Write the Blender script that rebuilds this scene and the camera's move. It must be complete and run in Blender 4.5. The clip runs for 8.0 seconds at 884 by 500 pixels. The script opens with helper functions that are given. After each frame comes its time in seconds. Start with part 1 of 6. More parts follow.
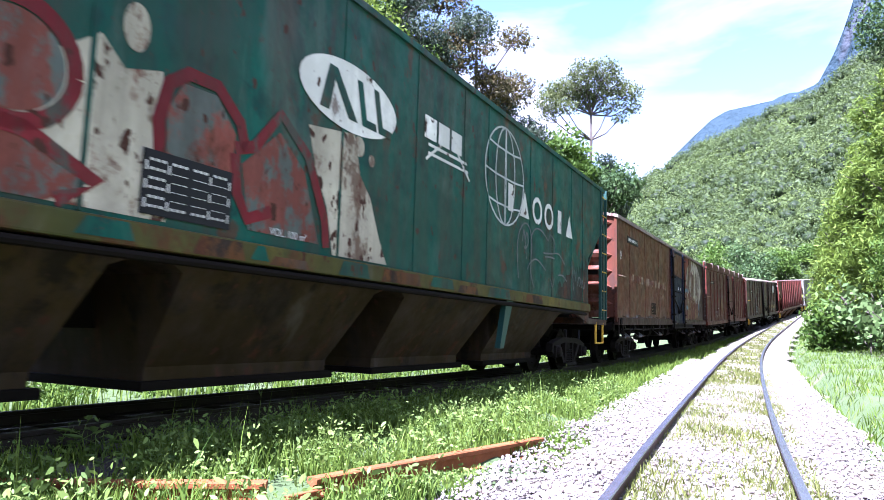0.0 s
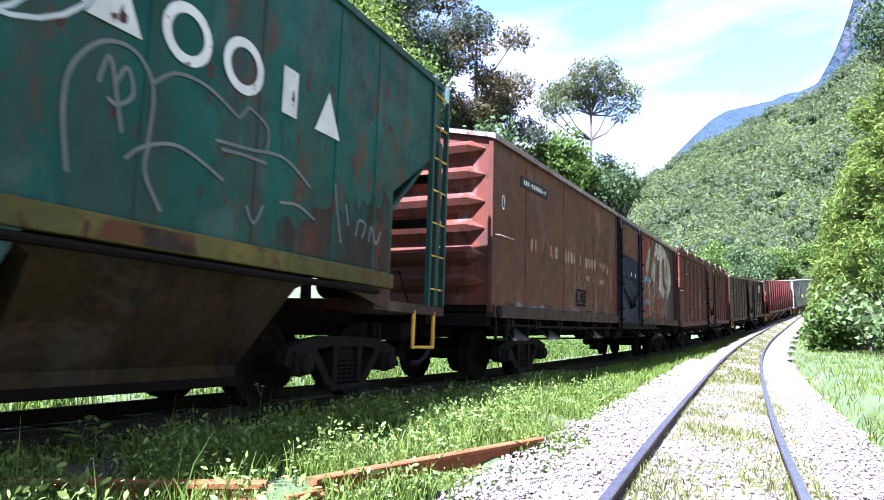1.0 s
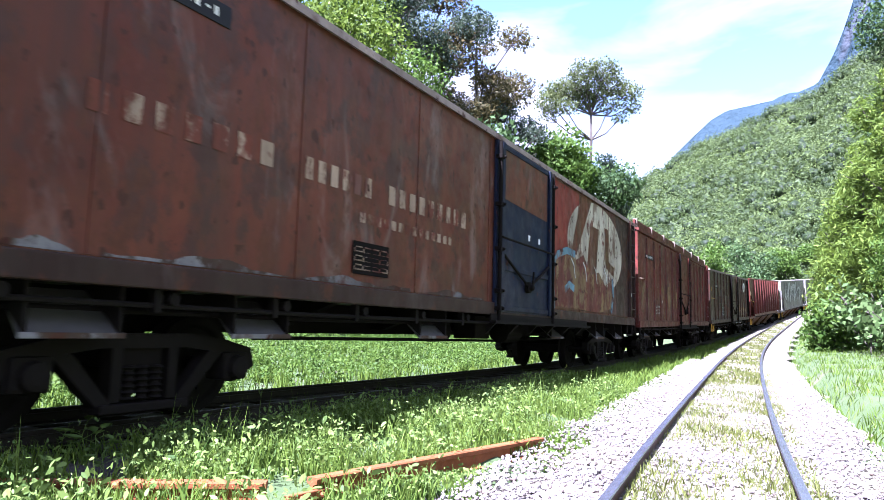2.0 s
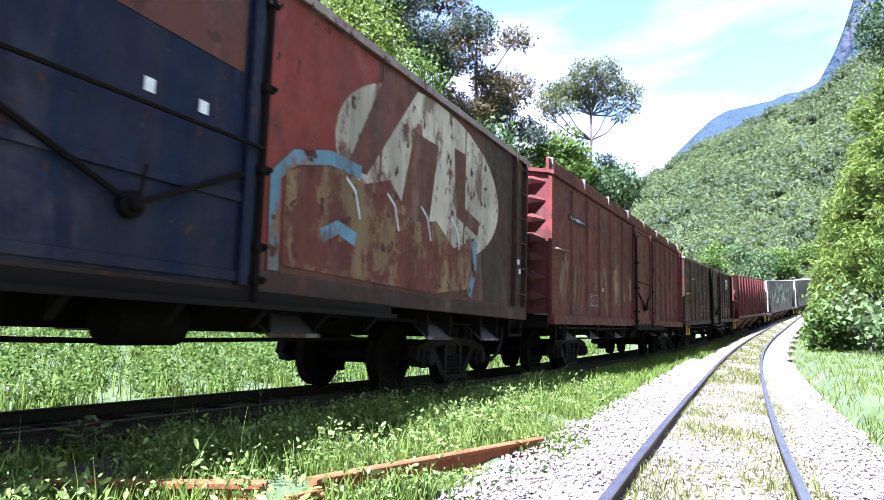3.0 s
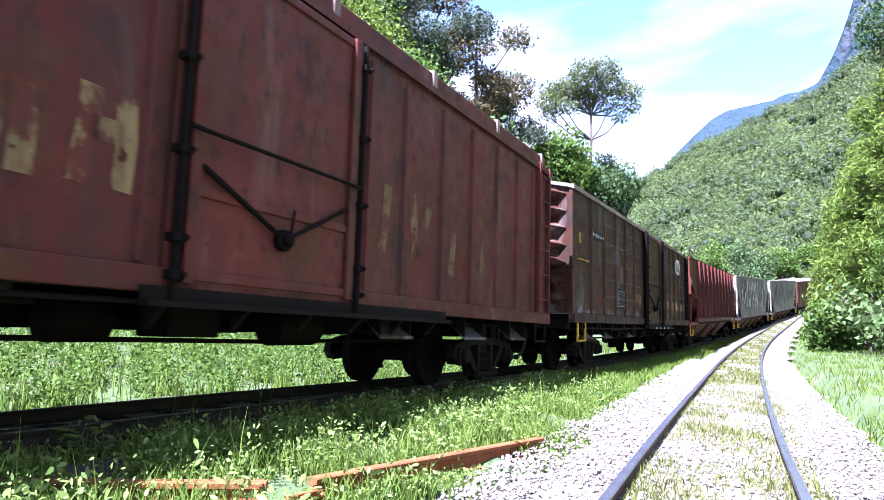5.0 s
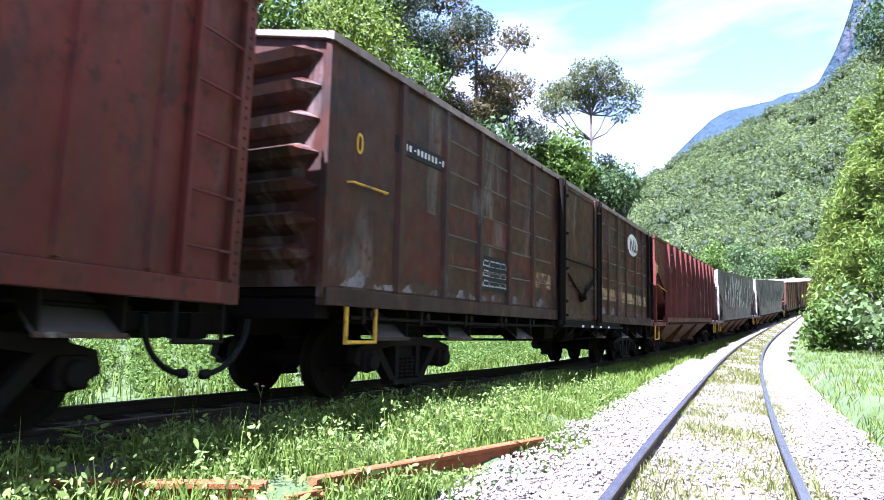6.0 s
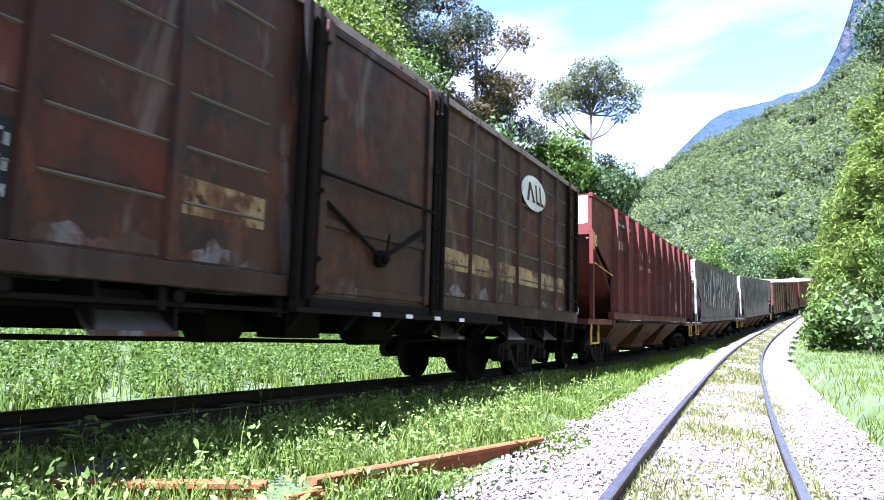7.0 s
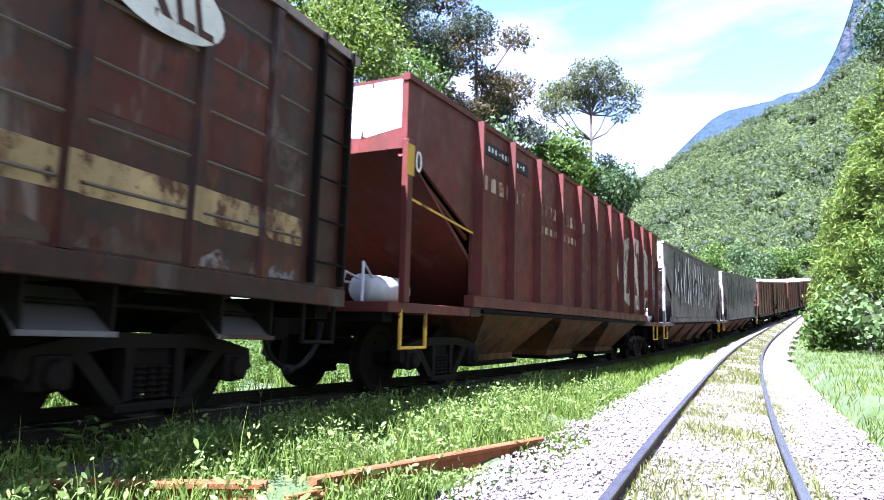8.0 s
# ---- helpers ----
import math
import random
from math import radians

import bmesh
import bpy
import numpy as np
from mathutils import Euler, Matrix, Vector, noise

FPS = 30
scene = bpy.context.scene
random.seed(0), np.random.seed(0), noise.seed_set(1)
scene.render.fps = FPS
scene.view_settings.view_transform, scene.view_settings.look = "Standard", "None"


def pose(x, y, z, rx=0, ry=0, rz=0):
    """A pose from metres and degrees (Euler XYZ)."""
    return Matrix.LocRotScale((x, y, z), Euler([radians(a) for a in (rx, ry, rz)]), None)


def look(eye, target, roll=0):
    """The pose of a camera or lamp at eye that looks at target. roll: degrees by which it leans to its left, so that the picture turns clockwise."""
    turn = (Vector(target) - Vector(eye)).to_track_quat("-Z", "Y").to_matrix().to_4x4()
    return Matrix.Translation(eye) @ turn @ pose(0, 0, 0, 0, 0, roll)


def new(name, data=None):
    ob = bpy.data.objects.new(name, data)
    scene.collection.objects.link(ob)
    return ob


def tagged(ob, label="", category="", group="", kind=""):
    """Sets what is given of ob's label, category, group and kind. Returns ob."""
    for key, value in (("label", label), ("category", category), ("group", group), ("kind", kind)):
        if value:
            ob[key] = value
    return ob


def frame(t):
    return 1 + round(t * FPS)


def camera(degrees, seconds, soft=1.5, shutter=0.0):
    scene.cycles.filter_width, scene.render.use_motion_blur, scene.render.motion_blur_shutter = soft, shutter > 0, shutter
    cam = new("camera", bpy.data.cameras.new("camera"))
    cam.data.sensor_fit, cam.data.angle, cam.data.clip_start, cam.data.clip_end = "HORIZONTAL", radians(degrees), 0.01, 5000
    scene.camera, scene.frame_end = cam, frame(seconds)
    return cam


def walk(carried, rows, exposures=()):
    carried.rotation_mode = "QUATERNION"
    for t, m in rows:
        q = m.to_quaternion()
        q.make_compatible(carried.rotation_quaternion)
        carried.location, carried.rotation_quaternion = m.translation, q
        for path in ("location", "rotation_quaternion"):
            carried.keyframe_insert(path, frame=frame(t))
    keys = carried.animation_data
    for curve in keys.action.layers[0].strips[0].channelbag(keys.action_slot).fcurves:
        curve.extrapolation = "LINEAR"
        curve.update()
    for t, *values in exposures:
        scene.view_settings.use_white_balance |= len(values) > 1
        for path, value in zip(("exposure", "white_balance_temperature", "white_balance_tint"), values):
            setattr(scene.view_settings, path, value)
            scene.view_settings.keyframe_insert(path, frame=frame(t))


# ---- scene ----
# The camera stands still beside the siding, about 1.1 m above the ballast.
cam = camera(65.98, 8.0, soft=0.75, shutter=0.15)
EYE = (0.0, 0.0, 0.736)
CAM_POSE = pose(*EYE, 90 + 6.74) @ pose(0, 0, 0, 0, 0, 1.57)
walk(cam, [(0.0, CAM_POSE), (8.0, CAM_POSE)], exposures=[(0.0, 3.4, 5180, 35), (8.0, 3.4, 5180, 35)])

# ---- light ----
SUN_ELEVATION, SUN_X, SUN_Y = 57.0, -0.6157, -0.7880   # behind the camera, raking along the train
world = bpy.data.worlds.new("world")
scene.world = world
world.use_nodes = True
wn, wl = world.node_tree.nodes, world.node_tree.links
wn.clear()
w_out = wn.new("ShaderNodeOutputWorld")
w_bg = wn.new("ShaderNodeBackground")
sky = wn.new("ShaderNodeTexSky")
sky.sky_type = "NISHITA"
sky.sun_disc = False
sky.sun_elevation = radians(SUN_ELEVATION)
sky.sun_rotation = math.atan2(SUN_X, SUN_Y)
sky.air_density, sky.dust_density, sky.ozone_density = 1.0, 0.6, 1.0
w_bg.inputs["Strength"].default_value = 0.050
# thin high clouds, mixed into the sky by direction
w_tc = wn.new("ShaderNodeTexCoord")
w_map = wn.new("ShaderNodeMapping")
w_map.inputs["Scale"].default_value = (1.0, 1.0, 3.2)
w_map.inputs["Rotation"].default_value = (0.0, 0.15, 0.5)
w_noise = wn.new("ShaderNodeTexNoise")
w_noise.inputs["Scale"].default_value = 2.6
w_noise.inputs["Detail"].default_value = 7.0
w_noise.inputs["Roughness"].default_value = 0.52
w_noise.inputs["Distortion"].default_value = 0.5
w_ramp = wn.new("ShaderNodeValToRGB")
w_ramp.color_ramp.elements[0].position, w_ramp.color_ramp.elements[1].position = 0.36, 0.55
w_mix = wn.new("ShaderNodeMixRGB")
w_mix.inputs["Color2"].default_value = (3.15, 3.25, 3.35, 1)
wl.new(w_tc.outputs["Generated"], w_map.inputs["Vector"])
wl.new(w_map.outputs["Vector"], w_noise.inputs["Vector"])
wl.new(w_noise.outputs["Fac"], w_ramp.inputs["Fac"])
wl.new(w_ramp.outputs["Color"], w_mix.inputs["Fac"])
wl.new(sky.outputs["Color"], w_mix.inputs["Color1"])
wl.new(w_mix.outputs["Color"], w_bg.inputs["Color"])
wl.new(w_bg.outputs["Background"], w_out.inputs["Surface"])

sun_data = bpy.data.lights.new("sun", "SUN")
sun_data.energy, sun_data.angle, sun_data.color = 5.0, radians(0.53), (1.0, 0.965, 0.91)
sun_lamp = new("sun", sun_data)
_c = math.cos(radians(SUN_ELEVATION))
sun_lamp.matrix_world = look((SUN_X * _c * 60, SUN_Y * _c * 60, 60 * math.sin(radians(SUN_ELEVATION))), (0, 0, 0))

# ---- the two tracks ----
S_TAB = np.linspace(-90.0, 230.0, 3201)


def centre_line(x0, nodes, headings):
    """Arc length to x, y and heading (from +y towards +x) of a track; it passes (x0, 5) at 0."""
    th = np.radians(np.convolve(np.pad(np.interp(S_TAB, nodes, headings), 15, mode="edge"), np.ones(31) / 31, "valid"))
    cx = np.concatenate([[0], np.cumsum((np.sin(th[1:]) + np.sin(th[:-1])) * 0.05)])
    cy = np.concatenate([[0], np.cumsum((np.cos(th[1:]) + np.cos(th[:-1])) * 0.05)])
    i = int(np.argmin(abs(S_TAB)))
    return cx - cx[i] + x0, cy - cy[i] + 5.0, th


MAIN = centre_line(-3.133, [-10, -3, 5, 14, 28, 60, 140], [19.7, 24.4, 29.5, 27.1, 28.7, 34.3, 39.5])
SIDING = centre_line(1.966, [-4, 4, 14, 40, 120], [22.4, 24.1, 24.9, 29.4, 36.6])


def grade(s):
    """The height of the main line's rail top; it climbs away from the camera."""
    s = np.asarray(s, float)
    c = np.clip(s, -20, 70)
    return -0.00572 * c + 0.000638 * c * c + np.clip(s - 70, 0, 90) * 0.0836


def siding_grade(s):
    return -0.18 + grade(s) + 0.0111 * np.clip(s, -20, 90)


def on(line, s, lat=0.0):
    """x, y at arc length s, lat metres to the right of the line's way."""
    x, y, th = (np.interp(s, S_TAB, c) for c in line)
    return x + lat * np.cos(th), y - lat * np.sin(th)


def along(x, y, line=MAIN):
    """Arc length and distance to the right of points, by a few steps of projection."""
    x, y = np.asarray(x, float), np.asarray(y, float)
    s = np.clip((x - line[0][900]) * 0.5 + (y - 5.0) * 0.866, -85, 225)
    for _ in range(6):
        cx, cy, th = (np.interp(s, S_TAB, c) for c in line)
        s = np.clip(s + (x - cx) * np.sin(th) + (y - cy) * np.cos(th), -85, 225)
    cx, cy, th = (np.interp(s, S_TAB, c) for c in line)
    return s, (x - cx) * np.cos(th) - (y - cy) * np.sin(th)


LAT_NODES = [-300, -60, -16, -7, -2.6, -1.5, 1.5, 2.6, 3.5, 5.5, 6.3, 8, 14, 40, 300]
LAT_HEIGHTS = [40, 6, 1.4, 0.15, -0.27, -0.2, -0.2, -0.28, -0.3, -0.3, -0.26, -0.1, 0.6, 4.0, 10]


def ground_z(x, y):
    s, l = along(x, y)
    z = grade(s) + np.interp(l, LAT_NODES, LAT_HEIGHTS) + np.clip((l - 2.6) / 1.2, 0, 1) * 0.0111 * np.clip(s, -20, 90)
    s2, l2 = along(x, y, SIDING)
    w = np.clip(np.where(l2 > 0, 2.0 - l2, 1.6 + l2) / 0.3, 0, 1) * (s2 > -20)
    z = z * (1 - w) + (siding_grade(s2) - 0.40) * w
    bumps = 0.03 * np.sin(x * 2.1 + 0.7 * y) * np.sin(y * 1.7 - 0.4 * x) + 0.02 * np.sin(5.1 * x + 1.3) * np.sin(4.3 * y)
    return z + bumps * np.where((abs(l) < 1.6), 0.2, 1.0) * (1 - w)


# ---- building helpers ----
def mesh_of(name, bm, materials, smooth=False):
    me = bpy.data.meshes.new(name)
    bm.normal_update()
    bm.to_mesh(me)
    bm.free()
    for m in materials if isinstance(materials, (list, tuple)) else [materials]:
        me.materials.append(m)
    if smooth:
        me.shade_smooth()
    return me


def part(name, bm, material, parent, label="", smooth=False):
    ob = new(name, mesh_of(name, bm, material, smooth))
    ob.parent = parent
    return tagged(ob, label)


def raw_mesh(name, verts, faces, material, smooth=False):
    me = bpy.data.meshes.new(name)
    verts = np.asarray(verts, np.float32)
    faces = np.asarray(faces, np.int32)
    k = faces.shape[1]
    me.vertices.add(len(verts))
    me.vertices.foreach_set("co", verts.ravel())
    me.loops.add(faces.size)
    me.loops.foreach_set("vertex_index", faces.ravel())
    me.polygons.add(len(faces))
    me.polygons.foreach_set("loop_start", np.arange(0, faces.size, k, dtype=np.int32))
    me.materials.append(material)
    if smooth:
        me.polygons.foreach_set("use_smooth", np.ones(len(faces), bool))
    me.update(calc_edges=True)
    me.validate()
    return me


def box(bm, x0, x1, y0, y1, z0, z1, bevel=0.0):
    vs = [bm.verts.new((x, y, z)) for x in (x0, x1) for y in (y0, y1) for z in (z0, z1)]
    fs = [bm.faces.new([vs[i] for i in f]) for f in ((0, 1, 3, 2), (4, 6, 7, 5), (0, 4, 5, 1), (2, 3, 7, 6), (0, 2, 6, 4), (1, 5, 7, 3))]
    if bevel:
        es = list({e for f in fs for e in f.edges})
        bmesh.ops.bevel(bm, geom=es, offset=bevel, segments=2, affect="EDGES", profile=0.6)
    return bm


def extrude(bm, outline, axis, a, b):
    """A prism: the outline (pairs) stands across the axis: 'x' takes (y, z), 'y' takes (x, z), 'z' takes (x, y)."""
    def at(p, c):
        return {"x": (c, p[0], p[1]), "y": (p[0], c, p[1]), "z": (p[0], p[1], c)}[axis]
    lo = [bm.verts.new(at(p, a)) for p in outline]
    hi = [bm.verts.new(at(p, b)) for p in outline]
    n = len(outline)
    made = [bm.faces.new(lo[::-1]), bm.faces.new(hi)]
    made += [bm.faces.new((lo[i], lo[(i + 1) % n], hi[(i + 1) % n], hi[i])) for i in range(n)]
    bmesh.ops.recalc_face_normals(bm, faces=made)
    return bm


def rod(bm, points, r, n=8, r_end=None):
    """A tube through points, closed at both ends; it tapers to r_end."""
    pts = [Vector(p) for p in points]
    rings = []
    for i, p in enumerate(pts):
        way = (pts[min(i + 1, len(pts) - 1)] - pts[max(i - 1, 0)]).normalized()
        side = way.orthogonal().normalized() if i == 0 else (side - way * side.dot(way)).normalized()
        up = way.cross(side)
        rr = r if r_end is None else r + (r_end - r) * i / (len(pts) - 1)
        rings.append([bm.verts.new(p + (side * math.cos(a) + up * math.sin(a)) * rr) for a in (2 * math.pi * k / n for k in range(n))])
    for a, b in zip(rings, rings[1:]):
        for k in range(n):
            bm.faces.new((a[k], a[(k + 1) % n], b[(k + 1) % n], b[k]))
    bm.faces.new(rings[0][::-1])
    bm.faces.new(rings[-1])
    return bm


def lathe(bm, profile, centre, axis="y", n=20):
    """A turned shape: profile of (distance along the axis, radius)."""
    rings = []
    for d, r in profile:
        ring = []
        for k in range(n):
            a = 2 * math.pi * k / n
            c, s_ = r * math.cos(a), r * math.sin(a)
            v = {"y": (c, d, s_), "x": (d, c, s_), "z": (c, s_, d)}[axis]
            ring.append(bm.verts.new(Vector(centre) + Vector(v)))
        rings.append(ring)
    made = []
    for a, b in zip(rings, rings[1:]):
        made += [bm.faces.new((a[k], a[(k + 1) % n], b[(k + 1) % n], b[k])) for k in range(n)]
    made += [bm.faces.new(rings[0][::-1]), bm.faces.new(rings[-1])]
    bmesh.ops.recalc_face_normals(bm, faces=made)
    return bm


# ---- materials ----
class Nodes:
    def __init__(self, name):
        self.mat = bpy.data.materials.new(name)
        self.mat.use_nodes = True
        self.n, self.l = self.mat.node_tree.nodes, self.mat.node_tree.links
        self.bsdf = self.n["Principled BSDF"]
        self.tc = self.n.new("ShaderNodeTexCoord")

    def noise(self, scale, stretch=(1, 1, 1), detail=5.0, rough=0.55, space="Object", distortion=0.0, shift=0.0):
        m = self.n.new("ShaderNodeMapping")
        m.inputs["Scale"].default_value = stretch
        m.inputs["Location"].default_value = (shift, shift * 0.7, shift * 0.3)
        t = self.n.new("ShaderNodeTexNoise")
        t.inputs["Scale"].default_value, t.inputs["Detail"].default_value = scale, detail
        t.inputs["Roughness"].default_value, t.inputs["Distortion"].default_value = rough, distortion
        self.l.new(self.tc.outputs[space], m.inputs["Vector"])
        self.l.new(m.outputs["Vector"], t.inputs["Vector"])
        return t.outputs["Fac"]

    def ramp(self, fac, lo, hi, c0=(0, 0, 0), c1=(1, 1, 1)):
        r = self.n.new("ShaderNodeValToRGB")
        r.color_ramp.elements[0].position, r.color_ramp.elements[1].position = lo, hi
        r.color_ramp.elements[0].color, r.color_ramp.elements[1].color = (*c0, 1), (*c1, 1)
        self.l.new(fac, r.inputs["Fac"])
        return r.outputs["Color"]

    def mix(self, fac, a, b, kind="MIX"):
        m = self.n.new("ShaderNodeMixRGB")
        m.blend_type = kind
        for sock, v in (("Fac", fac), ("Color1", a), ("Color2", b)):
            if isinstance(v, (int, float)):
                m.inputs[sock].default_value = v
            elif isinstance(v, tuple):
                m.inputs[sock].default_value = (*v, 1)
            else:
                self.l.new(v, m.inputs[sock])
        return m.outputs["Color"]

    def random(self, island=False):
        if island:
            return self.n.new("ShaderNodeNewGeometry").outputs["Random Per Island"]
        return self.n.new("ShaderNodeObjectInfo").outputs["Random"]

    def finish(self, colour, rough=0.7, metal=0.0, bump=None, strength=0.3, dist=0.01):
        for sock, v in (("Base Color", colour), ("Roughness", rough), ("Metallic", metal)):
            if isinstance(v, (int, float)):
                self.bsdf.inputs[sock].default_value = v
            elif isinstance(v, tuple):
                self.bsdf.inputs[sock].default_value = (*v, 1)
            else:
                self.l.new(v, self.bsdf.inputs[sock])
        if bump is not None:
            b = self.n.new("ShaderNodeBump")
            b.inputs["Strength"].default_value, b.inputs["Distance"].default_value = strength, dist
            self.l.new(bump, b.inputs["Height"])
            self.l.new(b.outputs["Normal"], self.bsdf.inputs["Normal"])
        return self.mat


def tint(c, k):
    return tuple(min(1.0, v * k) for v in c)


def paint(name, colour, rust=0.35, dirt=0.5, seed=0.0, gloss=0.5, second=None, under=None, wear=0.5, smear=0.13):
    """Old wagon paint: fading at large scale, vertical streaks of dirt, rust blooms, chips and pits.
    under: the older coat that shows where this one has worn away."""
    m = Nodes(name)
    fade = m.ramp(m.noise(0.55, (1, 1, 1.3), 5, shift=seed), 0.35, 0.66)
    c = m.mix(fade, tint(colour, 0.55), second or tint(colour, 1.4))
    c = m.mix(m.ramp(m.noise(7, (1, 1, 0.7), 6, 0.7, shift=seed + 2), 0.3, 0.75), tint(colour, 0.8), c)
    if under:
        worn = m.ramp(m.noise(2.3, (1, 1, 0.6), 9, 0.72, shift=seed + 6), 0.66 - 0.3 * wear, 0.72 - 0.3 * wear)
        c = m.mix(worn, c, m.mix(m.noise(9), tint(under, 0.7), tint(under, 1.4)))
    streak = m.ramp(m.noise(3.2, (1, 1, 0.07), 7, 0.65, shift=seed + 3), 0.42, 0.66)
    c = m.mix(m.mix(dirt, (0, 0, 0), streak, "MIX"), c, (0.035, 0.024, 0.018))
    pale = m.ramp(m.noise(1.5, (1, 1, 0.3), 7, 0.65, shift=seed + 8, distortion=0.8), 0.57, 0.74)
    c = m.mix(m.mix(smear, (0, 0, 0), pale), c, (0.30, 0.27, 0.24))
    lo = 0.585 - 0.10 * rust
    rusty = m.mix(m.noise(14), (0.030, 0.012, 0.008), (0.095, 0.033, 0.015))
    spot = m.ramp(m.noise(2.9, (1, 1, 0.5), 9, 0.7, shift=seed + 5), lo, lo + 0.06)
    c = m.mix(m.mix(0.75, (0, 0, 0), spot), c, rusty)
    pit = m.ramp(m.noise(8.5, (1, 1, 0.65), 3, 0.5, shift=seed + 11), 0.66 - 0.05 * rust, 0.69 - 0.05 * rust)
    c = m.mix(pit, c, (0.04, 0.016, 0.010))
    chip = m.ramp(m.noise(26, (1, 1, 0.6), 4, 0.6, shift=seed), 0.66, 0.69)
    c = m.mix(m.mix(0.7, (0, 0, 0), chip), c, (0.05, 0.022, 0.014))
    rough = m.ramp(m.noise(5), 0.3, 0.7, (gloss - 0.02,) * 3, (min(1, gloss + 0.25),) * 3)
    m.bsdf.inputs["Specular IOR Level"].default_value = 0.12
    return m.finish(c, rough, 0.0, m.noise(5, (1, 1, 0.5), 9, 0.7), 0.3, 0.012)


def plain(name, colour, rough=0.7, metal=0.0, scale=8.0, spread=0.35, strength=0.25, dist=0.005, island=False, shine=0.3):
    m = Nodes(name)
    m.bsdf.inputs["Specular IOR Level"].default_value = shine
    c = m.mix(m.noise(scale), tint(colour, 1 - spread), tint(colour, 1 + spread))
    c = m.mix(m.ramp(m.noise(scale * 0.17), 0.4, 0.65), c, tint(colour, 0.75))
    if island:
        c = m.mix(m.random(True), c, tint(colour, 1.7), "MIX")
    return m.finish(c, rough, metal, m.noise(scale * 6), strength, dist)


def leafy(name, dark, light, scale=0.5, back=0.35, patch=None):
    """Leaves: each its own shade between two greens, with some light passing through."""
    m = Nodes(name)
    c = m.mix(m.random(True), dark, light)
    c = m.mix(m.ramp(m.noise(scale), 0.35, 0.65), c, m.mix(0.5, c, light))
    if patch:
        c = m.mix(m.ramp(m.noise(patch, detail=2), 0.40, 0.62), m.mix(0.55, c, tint(dark, 0.6)), c)
        c = m.mix(m.ramp(m.noise(patch * 0.25, detail=3, shift=5.0), 0.45, 0.7), c, m.mix(0.5, c, tint(light, 1.5)))
    m.finish(c, 0.62)
    m.bsdf.inputs["Specular IOR Level"].default_value = 0.16
    t = m.n.new("ShaderNodeBsdfTranslucent")
    m.l.new(m.mix(0.4, c, light), t.inputs["Color"])
    mx = m.n.new("ShaderNodeMixShader")
    mx.inputs["Fac"].default_value = back
    m.l.new(m.bsdf.outputs["BSDF"], mx.inputs[1])
    m.l.new(t.outputs["BSDF"], mx.inputs[2])
    m.l.new(mx.outputs["Shader"], m.n["Material Output"].inputs["Surface"])
    return m.mat


M_GREEN = paint("green_paint", (0.0036, 0.0600, 0.0440), 0.12, 0.7, 1.0, 0.42, None, (0.004, 0.034, 0.028), 0.45)
M_RUST_RED = paint("rust_red_paint", (0.102, 0.029, 0.017), 0.6, 0.55, 4.0, 0.36, (0.125, 0.039, 0.020), (0.050, 0.021, 0.015), 0.52, 0.26)
M_OXIDE = paint("oxide_red_paint", (0.087, 0.0200, 0.0145), 0.55, 0.5, 9.0, 0.45, None, (0.040, 0.013, 0.010), 0.42)
M_BROWN = paint("brown_paint", (0.041, 0.0140, 0.0085), 0.25, 0.5, 13.0, 0.40, (0.055, 0.023, 0.0115), (0.019, 0.0115, 0.009), 0.5, 0.34)
M_MAROON = paint("maroon_paint", (0.090, 0.022, 0.016), 0.15, 0.5, 17.0, 0.42, None, (0.060, 0.016, 0.012), 0.4)
M_GREY = paint("grey_paint", (0.17, 0.16, 0.145), 0.4, 0.6, 21.0, 0.5)
M_NAVY = paint("navy_paint", (0.0035, 0.0080, 0.0225), -0.7, 0.35, 25.0, 0.5)
M_WORN_RED = paint("worn_red_paint", (0.15, 0.026, 0.017), 0.3, 0.35, 29.0, 0.5)
M_CREAM = paint("cream_paint", (0.36, 0.33, 0.25), 0.5, 0.4, 33.0, 0.6, None, (0.10, 0.035, 0.022), 0.36)
M_WHITE = paint("white_paint", (0.60, 0.59, 0.54), 0.02, 0.2, 37.0, 0.5)
M_FADED = paint("faded_lettering", (0.30, 0.22, 0.15), 0.4, 0.4, 41.0, 0.6, None, (0.10, 0.03, 0.018), 0.52)
M_YELLOW = paint("yellow_paint", (0.55, 0.33, 0.03), 0.2, 0.3, 45.0, 0.5)
M_OCHRE = paint("ochre_paint", (0.18, 0.125, 0.055), 0.4, 0.45, 49.0, 0.6, None, (0.085, 0.024, 0.016), 0.60)
M_BLUE = paint("pale_blue_paint", (0.09, 0.17, 0.21), 0.4, 0.35, 53.0, 0.6, None, (0.12, 0.07, 0.04), 0.5)
M_CRIMSON = paint("crimson_paint", (0.13, 0.012, 0.016), 0.2, 0.45, 57.0, 0.5, None, (0.05, 0.05, 0.04), 0.35)
M_BLACK = plain("black_plate", (0.010, 0.010, 0.012), 0.6, shine=0.15)
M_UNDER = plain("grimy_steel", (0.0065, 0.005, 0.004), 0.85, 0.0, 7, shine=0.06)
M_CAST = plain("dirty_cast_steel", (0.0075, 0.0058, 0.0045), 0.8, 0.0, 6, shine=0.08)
M_STEEL = plain("polished_rail_steel", (0.30, 0.31, 0.35), 0.25, 0.9, 30, 0.1, 0.05)
M_RAIL = plain("rusty_rail_side", (0.055, 0.030, 0.025), 0.75, 0.2, 9)
# main line rails and sleepers: the train's shadow is put into their colour
M_SHADED_RAIL = plain("shaded_rail", (0.018, 0.014, 0.011), 0.6, 0.0, 9, shine=0.15)
